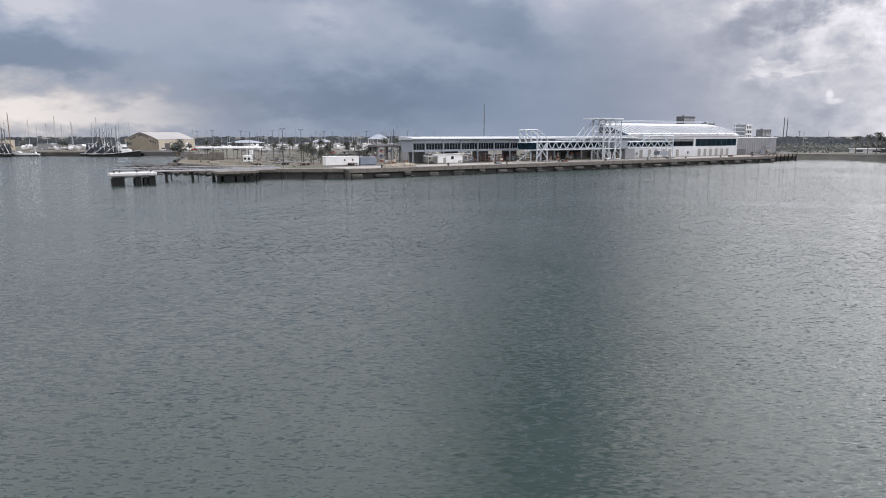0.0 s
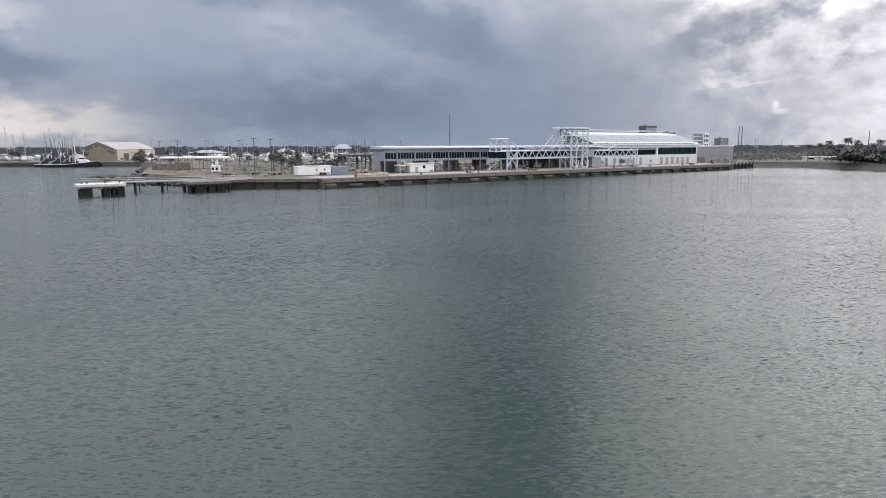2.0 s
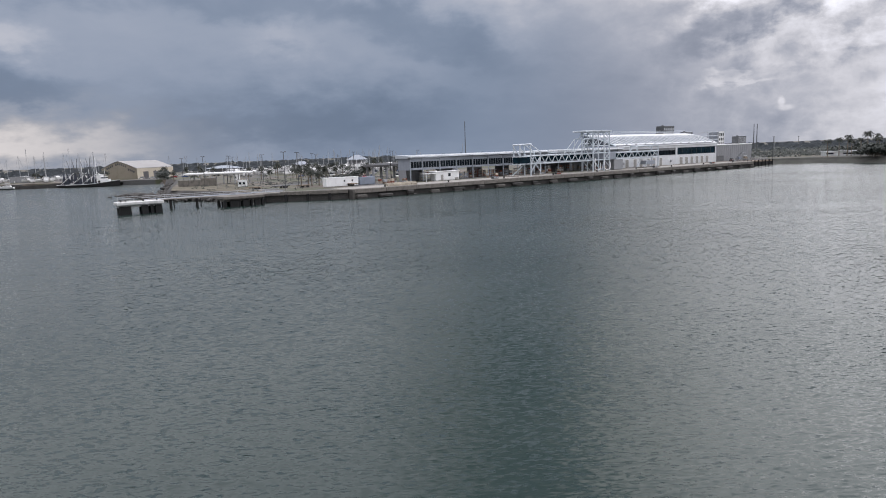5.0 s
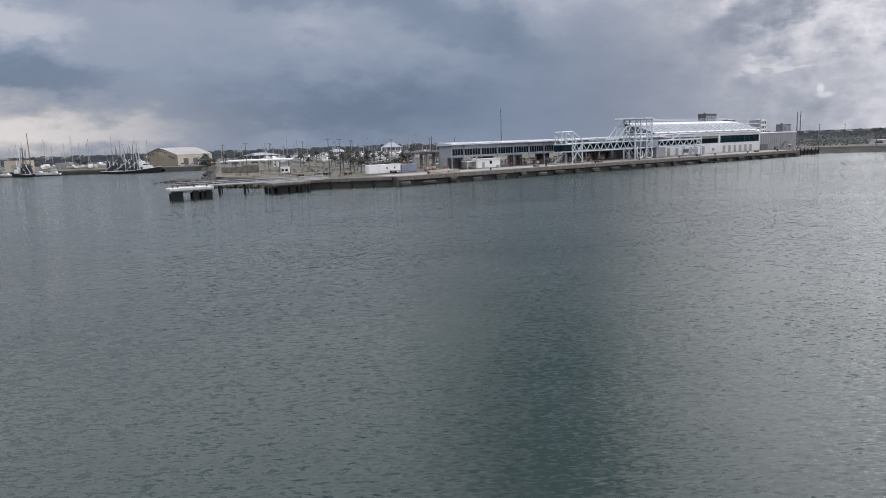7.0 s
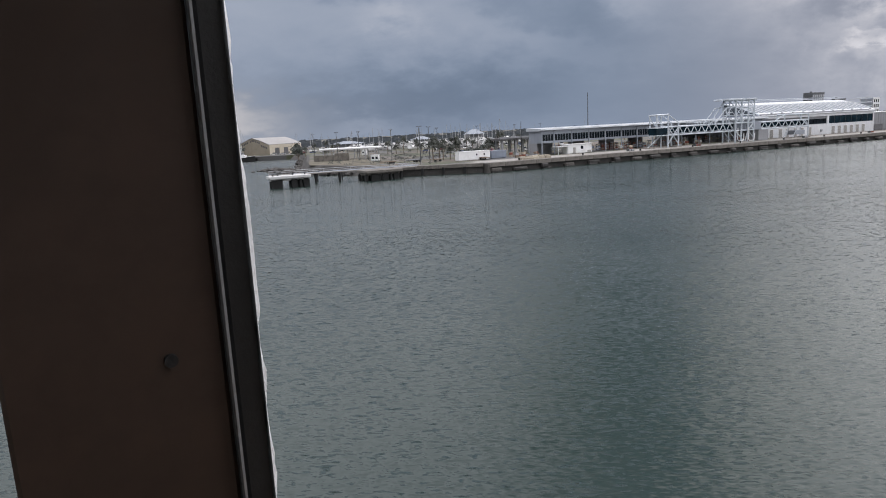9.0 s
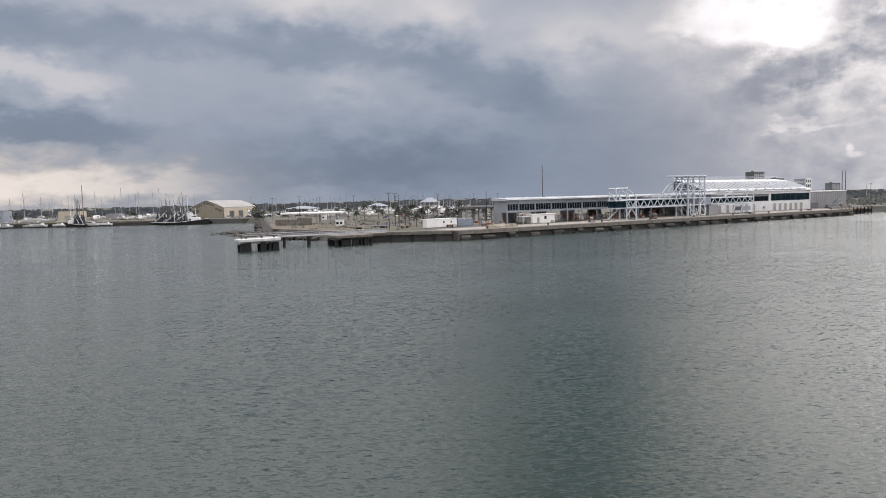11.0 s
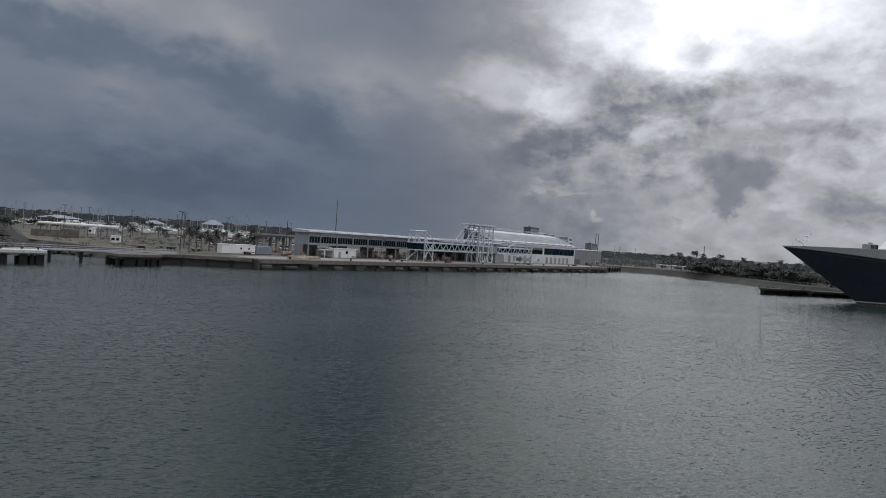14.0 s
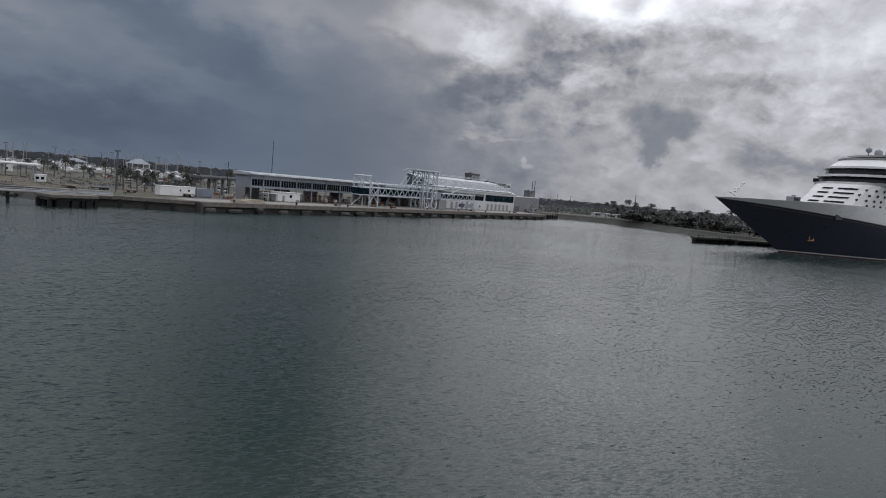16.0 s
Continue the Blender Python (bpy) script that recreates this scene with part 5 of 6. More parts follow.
def sail_boat(m, ln, mh, seed):
    t = thing("sailing_boat", m, "moored white sailing boat with a tall bare mast", "boat", "sailing boats")
    b, h = ln * 0.15, ln * 0.1
    bm = bmesh.new()
    rows = []
    for k in range(7):
        f = k / 6
        w = b * (math.sin(math.pi * (0.22 + 0.78 * f) if f < 1 else math.pi) + 0.02)
        x = -ln / 2 + ln * f
        rows.append([(x, -w, h), (x, -w * 0.6, 0.2), (x, 0, 0.05), (x, w * 0.6, 0.2), (x, w, h)])
    loft(bm, rows)
    part("hull", bm, BOAT_WHITE, t)
    bm = bmesh.new()
    box(bm, -0.2 * ln, 0.12 * ln, -b * 0.5, b * 0.5, h, h + 0.6, 0.1)
    part("cabin", bm, BOAT_WHITE, t)
    bm = bmesh.new()
    tube(bm, (0.05 * ln, 0, h), (0.05 * ln, 0, mh), 0.17, 0.12, 6)
    part("mast", bm, STEEL_GREY, t)
    bm = bmesh.new()
    tube(bm, (0.04 * ln, 0, h + 1.3), (-0.38 * ln, 0, h + 1.2), 0.1, n=6)
    part("boom", bm, BLUE_GREY, t)
    for x in (-0.5 * ln, 0.5 * ln):
        bm = bmesh.new()
        tube(bm, (x, 0, h), (0.05 * ln, 0, mh), 0.025, n=4)
        part("stay", bm, STEEL_DARK, t)
    return t


random.seed(21)
yachts = [yacht(pose(-70, 430, GZ, 0, 0, 20), 9, 1), yacht(pose(-58, 436, GZ, 0, 0, 60), 11, 2), yacht(pose(-82, 442, GZ, 0, 0, -20), 7.5, 3)]
sails = [sail_boat(pose(-90, 470, GZ, 0, 0, 10), 10, 13.5, 1), sail_boat(pose(-60, 480, GZ, 0, 0, 100), 11.5, 15.5, 2)]
for k in range(140):
    d = random.uniform(390, 600)
    copy_thing(yachts[k % 3], pose(random.uniform(-0.30, -0.03) * d, d, GZ, 0, 0, random.uniform(0, 360)))
for k in range(62):
    d = random.uniform(430, 700)
    copy_thing(sails[k % 2], pose(random.uniform(-0.38, 0.0) * d, d, GZ, 0, 0, random.uniform(0, 360)) @ Matrix.Diagonal((1, 1, random.uniform(0.75, 1.15), 1)))
# the yard on the far bank
for k in range(26):
    copy_thing(yachts[k % 3], pose(random.uniform(-365, -215), random.uniform(436, 500), GZ, 0, 0, random.uniform(0, 360)))
for k in range(34):
    copy_thing(sails[k % 2], pose(random.uniform(-430, -215), random.uniform(445, 560), GZ, 0, 0, random.uniform(0, 360)) @ Matrix.Diagonal((1, 1, random.uniform(0.9, 1.6), 1)))
for k in range(9):
    y_ = copy_thing(yachts[k % 3], pose(-262 - 11 * k + random.uniform(-3, 3), 419.5, -0.3, 0, 0, random.choice((0, 180)) + random.uniform(-8, 8)))
    tagged(y_, "white motor boat moored along the far bank", group="moored boats")


# ---------- far bank: boatyard ----------
yard = thing("boatyard_hall", pose(-219.5, 454, GZ, 0, 0, -18), "large tan boatyard hall with a low faceted gable", "building")
GW, GD = 28.5, 37.0
arch = [(GW * k / 10, 7.2 + 5.0 * (1 - abs(k / 5 - 1) ** 1.2)) for k in range(11)]
bm = bmesh.new()
vs = [bm.verts.new((0, 0, 0))] + [bm.verts.new((x, 0, z)) for x, z in arch] + [bm.verts.new((GW, 0, 0))]
bm.faces.new(vs)
bmesh.ops.solidify(bm, geom=bm.faces[:], thickness=0.3)
part("gable_wall", bm, TAN_WALL, yard, "tan metal gable wall")
bm = bmesh.new()
loft(bm, [[(x, y, z + 0.05) for x, z in arch] + [(x, y, z + 0.35) for x, z in arch[::-1]] for y in (-0.5, GD)])
part("roof", bm, TAN_ROOF, yard, "grey-tan metal roof")
for x in (0, GW - 0.3):
    bm = bmesh.new()
    box(bm, x, x + 0.3, 0.3, GD, 0, 7.2)
    part("side_wall", bm, TAN_WALL, yard)
for y in (6, 16, 27):
    bm = bmesh.new()
    box(bm, GW - 0.05, GW + 0.12, y, y + 5, 0, 5.0)
    part("door", bm, WHITE if y > 20 else DARK_WALL, yard)
for k in range(11):     # lettering too small to read, as bars
    if k == 4:
        continue
    bm = bmesh.new()
    x = 4.4 + 1.5 * k
    z = 7.2 + 5.0 * (1 - abs((x + 0.5) / GW * 2 - 1) ** 1.2) - 2.3
    box(bm, x, x + 1.0, -0.12, -0.02, z, z + 1.3)
    part("sign_bar", bm, DARK_WALL, yard)
for k in range(4):
    bm = bmesh.new()
    x = 21.5 + 1.4 * k
    box(bm, x, x + 1.0, -0.12, -0.02, 6.0 - 0.5 * k, 7.3 - 0.5 * k)
    part("sign_bar", bm, DARK_WALL, yard)
bm = bmesh.new()
tube(bm, (0, 0, 0), (0, 0, 4.4), 1.9, 1.9, 16)
single("storage_tank", bm, WHITE, pose(-214, 440, GZ), "white upright storage tank before the boatyard hall", "tank", smooth=False)
cabin("boat_shed", pose(-304, 436, GZ), 14.5, 9, 7.2, "plain tan boat shed on the far bank", "shed", doors=((4.5, 4.5, 4.4),), mat=TAN_WALL)
cabin("boat_shed", pose(-368, 438, GZ), 24, 9, 8.6, "pale grey boat shed on the far bank", "shed", doors=((4.5, 4.5, 4.4),), mat=PALE_WALL)
cabin("boat_shed", pose(-290, 470, GZ), 12, 9, 4.2, "low grey boat shed among laid-up boats", "shed", mat=GREY_WALL)


def trawler(m, ln, label):
    t = thing("trawler", m, label, "fishing boat", "fishing boats")
    bm = bmesh.new()
    rows = []
    for k in range(12):
        f = k / 11
        w = ln * 0.135 * (1 - max(0, (f - 0.5) / 0.5) ** 2.4) * (0.85 + 0.15 * min(1, f * 5)) + 0.03
        x = -ln / 2 + ln * f
        top = 1.7 + 2.3 * max(0, f - 0.25) ** 1.7 * 1.6
        rows.append([(x, -w, top), (x, -w * 0.9, 0.3), (x - f, 0, -0.9), (x, w * 0.9, 0.3), (x, w, top)])
    loft(bm, rows)
    part("hull", bm, PILE, t, "near-black hull")
    bm = bmesh.new()
    rr = [[(r[4][0], s * (abs(r[4][1]) + 0.05), r[4][2] - 0.22 + q) for q in (0, 0.27)] for r in rows for s in (-1,)]
    loft(bm, rr, closed=False)
    rr = [[(r[4][0], abs(r[4][1]) + 0.05, r[4][2] - 0.22 + q) for q in (0, 0.27)] for r in rows]
    loft(bm, rr, closed=False)
    part("rub_rail", bm, WHITE, t, "white sheer strake")
    bm = bmesh.new()
    box(bm, 0.14 * ln, 0.30 * ln, -1.7, 1.7, 2.0, 4.4, 0.15)
    box(bm, 0.15 * ln, 0.25 * ln, -1.5, 1.5, 4.4, 6.0, 0.15)
    part("wheelhouse", bm, WHITE, t)
    bm = bmesh.new()
    box(bm, 0.155 * ln, 0.252 * ln, -1.55, 1.55, 5.0, 5.7)
    part("window", bm, GLASS, t)
    for x, h in ((0.06 * ln, 18.0), (-0.12 * ln, 14.5), (0.22 * ln, 11.0), (-0.3 * ln, 10.0)):
        bm = bmesh.new()
        tube(bm, (x, 0, 1.8), (x, 0, h), 0.2, 0.12, 8)
        part("mast", bm, STEEL_DARK if x < 0 else WHITE, t)
    for s in (-1, 1):
        for x in (0.03 * ln, -0.05 * ln, -0.16 * ln):
            bm = bmesh.new()
            tube(bm, (x, s * 1.6, 2.2), (x - 1.0 - 3.0 * s, s * 3.4, 18.5 + x * 0.5), 0.2, 0.12, 6)
            part("outrigger", bm, STEEL_DARK if x < 0 else STEEL_GREY, t)
    bm = bmesh.new()
    for s in (-1, 1):
        tube(bm, (-0.12 * ln, 0, 9), (-0.42 * ln, s * 1.5, 1.8), 0.16, n=6)
        tube(bm, (0.06 * ln, 0, 8), (-0.22 * ln, s * 1.5, 1.8), 0.16, n=6)
        tube(bm, (0.06 * ln, 0, 9), (0.3 * ln, s * 1.2, 2.6), 0.14, n=6)
    part("a_frame", bm, WHITE, t)
    for x in (0.0, -0.09 * ln, -0.18 * ln, -0.27 * ln, -0.36 * ln):
        bm = bmesh.new()
        loft(bm, [[(x + 0.5 * math.cos(a) * w, 0.5 * math.sin(a) * w, z) for a in (0, 1.2, 2.4, 3.6, 5.0)] for z, w in ((2.0, 2.6), (4.5, 2.0), (6.5, 1.1), (8.3, 0.2))])
        part("hung_net", bm, NET, t, "dark blue net hung to dry")
    return t


trawler(pose(-207.5, 417, 0, 0, 0, -2), 32, "black-hulled trawler with raised outriggers moored at the far bank")
trawler(pose(-219, 423, 0, 0, 0, 4), 26, "second dark trawler moored inside the first with drying nets")
tr = trawler(pose(-281, 418, 0, 0, 0, 176), 15, "dark fishing boat with raised gear beside the tall mast")
for k in range(16):
    copy_thing(trees[1 + k % 2], pose(-440 + 15 * k + random.uniform(-4, 4), random.uniform(432, 480), GZ, 0, 0, 50 * k))
bank = thing("far_bank_wall", pose(-470, 424.6, 0), "low dark bulkhead along the far bank", "quay wall", kind="structure")
for k in range(30):
    bm = bmesh.new()
    box(bm, 10 * k + 0.03, 10 * k + 9.97, -0.6, 0.2, -1, 1.9 + 0.2 * (k % 3), 0.05)
    part("panel", bm, CONCRETE_DARK if k % 4 else PILE, bank)
mast(pose(-246, 405, -2.0), 4.5, 0.3, "dark mooring pile standing in the water", PILE, "mooring pile")

# rocky spit at the mouth of the basin
random.seed(31)
bm = bmesh.new()
for k in range(240):
    f = random.random()
    c = Vector((-131 + 44 * f, 284 - 62 * f, 0)) + Vector((random.gauss(0, 3.5), random.gauss(0, 3.5), random.uniform(-0.4, 0.5 + 0.9 * f)))
    s = random.uniform(0.6, 1.6)
    vs = bmesh.ops.create_icosphere(bm, subdivisions=1, radius=s)["verts"]
    for v in vs:
        v.co = Vector((v.co.x * random.uniform(0.8, 1.2), v.co.y * random.uniform(0.8, 1.2), v.co.z * 0.6)) + c
for k in range(260):
    f = random.random() * 4
    i = int(f)
    way = ((-150, 398), (-114, 287), (-99, 246), (-91, 235), (-71, 214))
    c = Vector((*way[i], 0)).lerp(Vector((*way[i + 1], 0)), f - i) + Vector((random.uniform(-4.5, -1.5), random.uniform(-3, 0), random.uniform(-0.2, 1.2)))
    vs = bmesh.ops.create_icosphere(bm, subdivisions=1, radius=random.uniform(0.5, 1.2))["verts"]
    for v in vs:
        v.co = Vector((v.co.x * random.uniform(0.8, 1.2), v.co.y * random.uniform(0.8, 1.2), v.co.z * 0.7)) + c
single("rocks", bm, ROCK, pose(0, 0, 0), "low bank of tumbled rocks at the point", "rocks", kind="stuff")

# grass on the point
bm = bmesh.new()
vs = [bm.verts.new((x, y, GZ + 0.06)) for x, y in ((-112, 284), (-98, 242), (-90, 237), (-70, 216), (-58, 206), (-60, 226), (-78, 250), (-84, 285))]
bm.faces.new(vs)
GRASS = material("dry_grass", (0.105, 0.092, 0.062), 0.95, scale=0.5, vary=0.4, dirt=(0.17, 0.14, 0.105), dirt_amount=0.7, bump=0.05, bump_scale=6)
single("grass", bm, GRASS, pose(0, 0, 0), "thin dry grass on the point", "grass", kind="stuff")


# ---------- wooded bank by the ship ----------
random.seed(41)
spots = []
while len(spots) < 190:
    f = random.random()
    y = 212 + 175 * f
    x = 225 + 60 * random.random() ** 1.6 + 6 * math.sin(f * 5)
    if not (232 < x < 246 and 238 < y < 254) and not (y > 338 and x < 246):
        spots.append((x, y))
tall = tree(pose(252, 300, GZ), 6.0, 8.0, 7, leaves=460, size=1.5)
bushy = tree(pose(243, 270, GZ), 4.4, 9.0, 8, "low spreading dark bush on the wooded bank", 460, 1.5)
for x, y in spots:
    s = random.uniform(0.5, 1.1)
    copy_thing(random.choice((tall, tall, bushy)), pose(x, y, GZ, 0, 0, random.uniform(0, 360)) @ Matrix.Diagonal((s * 1.2, s * 1.2, s, 1)))
# tall palms with round heads over the trees
high = [palm(pose(228, 352, GZ), 9.6, 21, "tall palm with a round dark head above the trees"), palm(pose(236, 334, GZ), 11.0, 22, "tall palm with a round dark head above the trees")]
for k, (x, y, w, s) in enumerate(((224, 356, 1.2, 0.92), (232, 351, 1.2, 0.98), (233, 349, 1.1, 0.9), (238, 343, 1.2, 1.12), (236, 346, 1.1, 0.95), (243, 341, 1.1, 0.85), (246, 335, 1.2, 0.98), (249, 334, 1.2, 1.02), (247, 340, 1.0, 0.9), (252, 318, 1.0, 0.95),
                                  (240, 292, 1.1, 0.86), (246, 288, 1.1, 0.82), (250, 285, 1.0, 0.9), (262, 300, 1.2, 0.95), (256, 282, 1.2, 0.98), (240, 262, 1.3, 1.02), (262, 276, 1.1, 0.8), (268, 262, 1.0, 0.85), (230, 268, 1.0, 0.75), (234, 300, 1.0, 0.7))):
    copy_thing(high[k % 2], pose(x, y, GZ, 0, 0, 47 * k) @ Matrix.Diagonal((w, w, s, 1)))
cabin("bank_house", pose(230, 371, GZ, 0, 0, -58), 25, 7, 2.6, "long low pale building among trees on the bank", "building", wins=((3, 4, 1, 0.8), (12, 5, 1, 0.8)), mat=HALL_WHITE, eaves=0.7)
cabin("bank_house", pose(240, 246, GZ, 0, 0, -60), 13, 8, 5.0, "white house among trees on the bank", "house", wins=((2, 2, 2, 1.4), (8, 2, 2, 1.4)), eaves=0.5)
cabin("bank_house", pose(268, 300, GZ, 0, 0, -60), 22, 8, 5.5, "pale house behind trees on the bank", "house", wins=((2, 2, 2, 1.4), (8, 2, 2, 1.4)), eaves=0.5)
for k in range(4):
    copy_thing(cars[k % 2], pose(232 + random.uniform(0, 5), 238 + 19 * k, GZ, 0, 0, -70 + random.uniform(-20, 20)))
platform("mooring_platform", pose(162.5, 206, 0, 0, 0, 3), 24, 3.4, 2.5, ((0.2, 6.4), (7.4, 6.0), (14.2, 4.4), (19.4, 4.2)), "long dark mooring platform near the ship's bow", True, FENDER)
platform("mooring_platform", pose(189, 208.5, 0, 0, 0, 3), 30, 3.2, 2.2, ((0.2, 5.0), (6.4, 5.4), (13.0, 6.0), (20.5, 8.0)), "low dark mooring platform near the ship's bow", False, FENDER)
gear = thing("fender_frame", pose(170, 207, 2.5), "low grey steel frame on the dark mooring platform", "frame")
for k in range(7):
    bm = bmesh.new()
    box(bm, 1.6 * k, 1.6 * k + 0.15, 0.0, 0.15, 0, 0.8)
    part("post", bm, STEEL_GREY, gear)
for z in (0.4, 0.75):
    bm = bmesh.new()
    box(bm, 0, 9.75, 0.03, 0.12, z, z + 0.08)
    part("rail", bm, STEEL_GREY, gear)
BANK = material("stained_grassy_bank", (0.050, 0.050, 0.043), 0.95, scale=0.3, vary=0.35, dirt=(0.05, 0.055, 0.04), dirt_amount=0.8, bump=0.06, bump_scale=3)
rev = thing("bank_revetment", pose(0, 0, 0), "dark stained stone revetment along the wooded bank", "embankment", kind="structure")
pts = [uv(263, 9), (216, 346), (227, 318), (224, 287), (216, 262), (214, 236), (216, 214)]
for p, q in zip(pts, pts[1:]):
    bm = bmesh.new()
    a, b = Vector((*p, 0)), Vector((*q, 0))
    out = Vector((-(b - a).y, (b - a).x, 0)).normalized() * -1
    loft(bm, [[c + out * 5 + Vector((0, 0, -0.5)), c + out * 1.2 + Vector((0, 0, 1.9)), c + Vector((0, 0, GZ + 0.1)), c - out * 14 + Vector((0, 0, GZ + 0.04)), c + Vector((0, 0, -1.0))] for c in (a, b)])
    part("slope", bm, BANK, rev)

shore_rev = thing("point_revetment", pose(0, 0, 0), "dark broken stone edging along the grassy point", "embankment", kind="structure")
pts = [(-166, 421), (-150, 398), (-114, 287), (-99, 246), (-91, 235), (-71, 214), (-57, 200.5)]
for p, q in zip(pts, pts[1:]):
    bm = bmesh.new()
    a, b = Vector((*p, 0)), Vector((*q, 0))
    out = Vector(((b - a).y, -(b - a).x, 0)).normalized()
    loft(bm, [[c + out * 3.6 + Vector((0, 0, -0.6)), c + out * 2.2 + Vector((0, 0, 0.9)), c + Vector((0, 0, GZ + 0.03)), c - out * 1.5 + Vector((0, 0, GZ + 0.03)), c + Vector((0, 0, -1.0))] for c in (a, b)])
    part("slope", bm, ROCK, shore_rev)

# thickets behind the bank and the warehouse
random.seed(47)
verts, faces = [], []
for k in range(700):
    if k < 260:
        cx, cy = random.uniform(186, 340), random.uniform(384, 470)
    elif k < 420:
        cx, cy = random.uniform(244, 275), random.uniform(330, 400)
    else:
        cx, cy = random.uniform(252, 330), random.uniform(220, 396)
    hgt = random.uniform(2.2, 6.0)
    for j in range(22):
        w = random.uniform(0.4, 1.0)
        px, py, pz = cx + random.gauss(0, 1.9), cy + random.gauss(0, 1.9), GZ + random.uniform(0, hgt)
        e1 = Vector((random.gauss(0, 1), random.gauss(0, 1), random.gauss(0, 0.7))).normalized() * w
        e2 = e1.orthogonal().normalized() * w * random.uniform(0.5, 1.0)
        p = Vector((px, py, pz))
        n = len(verts)
        verts += [tuple(p - e1), tuple(p + e2), tuple(p + e1), tuple(p - e2)]
        faces.append((n, n + 1, n + 2, n + 3))
me = bpy.data.meshes.new("thickets")
me.from_pydata(verts, [], faces)
me.materials.append(SCRUB)
tagged(new("thickets", me), "dark coastal thickets behind the wooded bank", "thickets", kind="stuff")

# far woods along the horizon; distance haze is put into their leaf colour
random.seed(51)
verts, faces = [], []
for k in range(3200):
    a = radians(random.uniform(-56, 72))
    d = random.choice((760, 900, 1150, 1500)) * random.uniform(0.95, 1.08)
    cx, cy = math.sin(a) * d, math.cos(a) * d
    hgt = random.uniform(1.8, 3.8) * (1 + d / 3200) if d < 1400 else random.uniform(5.0, 9.0)
    for j in range(7):
        w = random.uniform(1.5, 3.5) * (d / 800)
        px, py, pz = cx + random.gauss(0, 4), cy + random.gauss(0, 2), GZ + random.uniform(0, hgt - 1)
        n = len(verts)
        verts += [(px - w, py, pz), (px + w * 0.2, py + random.uniform(-1, 1), pz - 1.2), (px + w, py, pz + random.uniform(0, 0.7)), (px + random.uniform(-0.6, 0.6) * w, py, pz + random.uniform(1.0, 2.2))]
        faces.append((n, n + 1, n + 2, n + 3))
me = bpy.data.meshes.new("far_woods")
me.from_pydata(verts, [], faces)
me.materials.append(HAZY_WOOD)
tagged(new("far_woods", me), "line of distant scrub and woods in haze-tinted colour", "woods", kind="stuff")


# ---------- ground clutter ----------
random.seed(61)
verts, faces = [], []
for k in range(170):
    if k < 80:
        x, y = random.uniform(-98, -34), random.uniform(206, 300)
        if y < 239 - 0.97 * (x + 92):
            continue
    else:
        d = random.uniform(250, 420)
        x, y = random.uniform(-0.3, 0.0) * d, d
    for j in range(9):
        s = random.uniform(0.1, 0.28)
        px, py, pz = x + random.gauss(0, 0.5), y + random.gauss(0, 0.5), GZ + random.uniform(0.0, 0.5)
        n = len(verts)
        verts += [(px - s, py, pz), (px, py - s, pz + 0.05), (px + s, py, pz), (px, py + random.uniform(-s, s), pz + s * 1.6)]
        faces.append((n, n + 1, n + 2, n + 3))
me = bpy.data.meshes.new("weeds")
me.from_pydata(verts, [], faces)
me.materials.append(SCRUB)
tagged(new("weeds", me), "scattered tufts of weeds and scrub on open ground", "weeds", kind="stuff")


def fence(m, ln, label):
    t = thing("fence", m, label, "fence", "fences")
    n = int(ln / 3)
    for k in range(n + 1):
        bm = bmesh.new()
        tube(bm, (k * ln / n, 0, 0), (k * ln / n, 0, 1.5), 0.06, n=5)
        part("post", bm, STEEL_DARK, t)
    for z in (0.35, 0.9, 1.42):
        bm = bmesh.new()
        tube(bm, (0, 0, z), (ln, 0, z), 0.05, n=4)
        part("rail", bm, STEEL_DARK, t)
    return t


fence(pose(-80, 238, GZ, 0, 0, 8), 32, "low dark rail fence across the open ground")
fence(pose(-70, 262, GZ, 0, 0, 4), 54, "low dark rail fence along the car park")
fence(pose(-90, 305, GZ, 0, 0, 2), 84, "low dark rail fence behind the car park")
fence(at(14, 30, GZ), 18, "low dark rail fence behind the container")
fence(at(228, 8.6, GZ), 33, "dark railing along the shore beside the warehouse")
for k, (u, v) in enumerate(((19, 17), (24, 20), (26.5, 16), (21, 23), (64, 14), (67, 12), (92, 12), (98, 14), (104, 13), (133, 14), (140, 15))):
    t = thing("crate_pile", at(u, v, GZ, 12 * k), "untidy pile of timber crates and gear on the quay", "crates", "quay clutter")
    for j in range(4):
        bm = bmesh.new()
        x, y, z = (j % 2) * 1.25, (j // 3) * 0.4, (j // 2) * 0.82
        box(bm, x, x + 1.15, y, y + 1.0, z, z + 0.8, 0.03)
        part("crate", bm, (WOOD, RUST, STEEL_GREY, PALLET)[(j + k) % 4], t)
for k in range(5):
    t = thing("flatbed_trailer", pose(-66 + 9.5 * k, 222 + 3 * (k % 2), GZ, 0, 0, 20 + 25 * k), "parked low flatbed trailer on open ground", "trailer", "parked trailers")
    bm = bmesh.new()
    box(bm, 0, 5.5, 0, 2.2, 0.7, 0.95, 0.03)
    part("bed", bm, STEEL_DARK if k % 2 else WOOD, t)
    for x in (3.6, 4.6):
        for y in (0.0, 1.95):
            bm = bmesh.new()
            tube(bm, (x, y, 0.36), (x, y + 0.25, 0.36), 0.36, n=10)
            part("wheel", bm, TYRE, t)
    bm = bmesh.new()
    tube(bm, (0, 1.1, 0.8), (-1.4, 1.1, 0.6), 0.07, n=5)
    tube(bm, (-1.3, 1.1, 0.65), (-1.3, 1.1, 0.0), 0.06, n=5)
    part("drawbar", bm, STEEL_DARK, t)


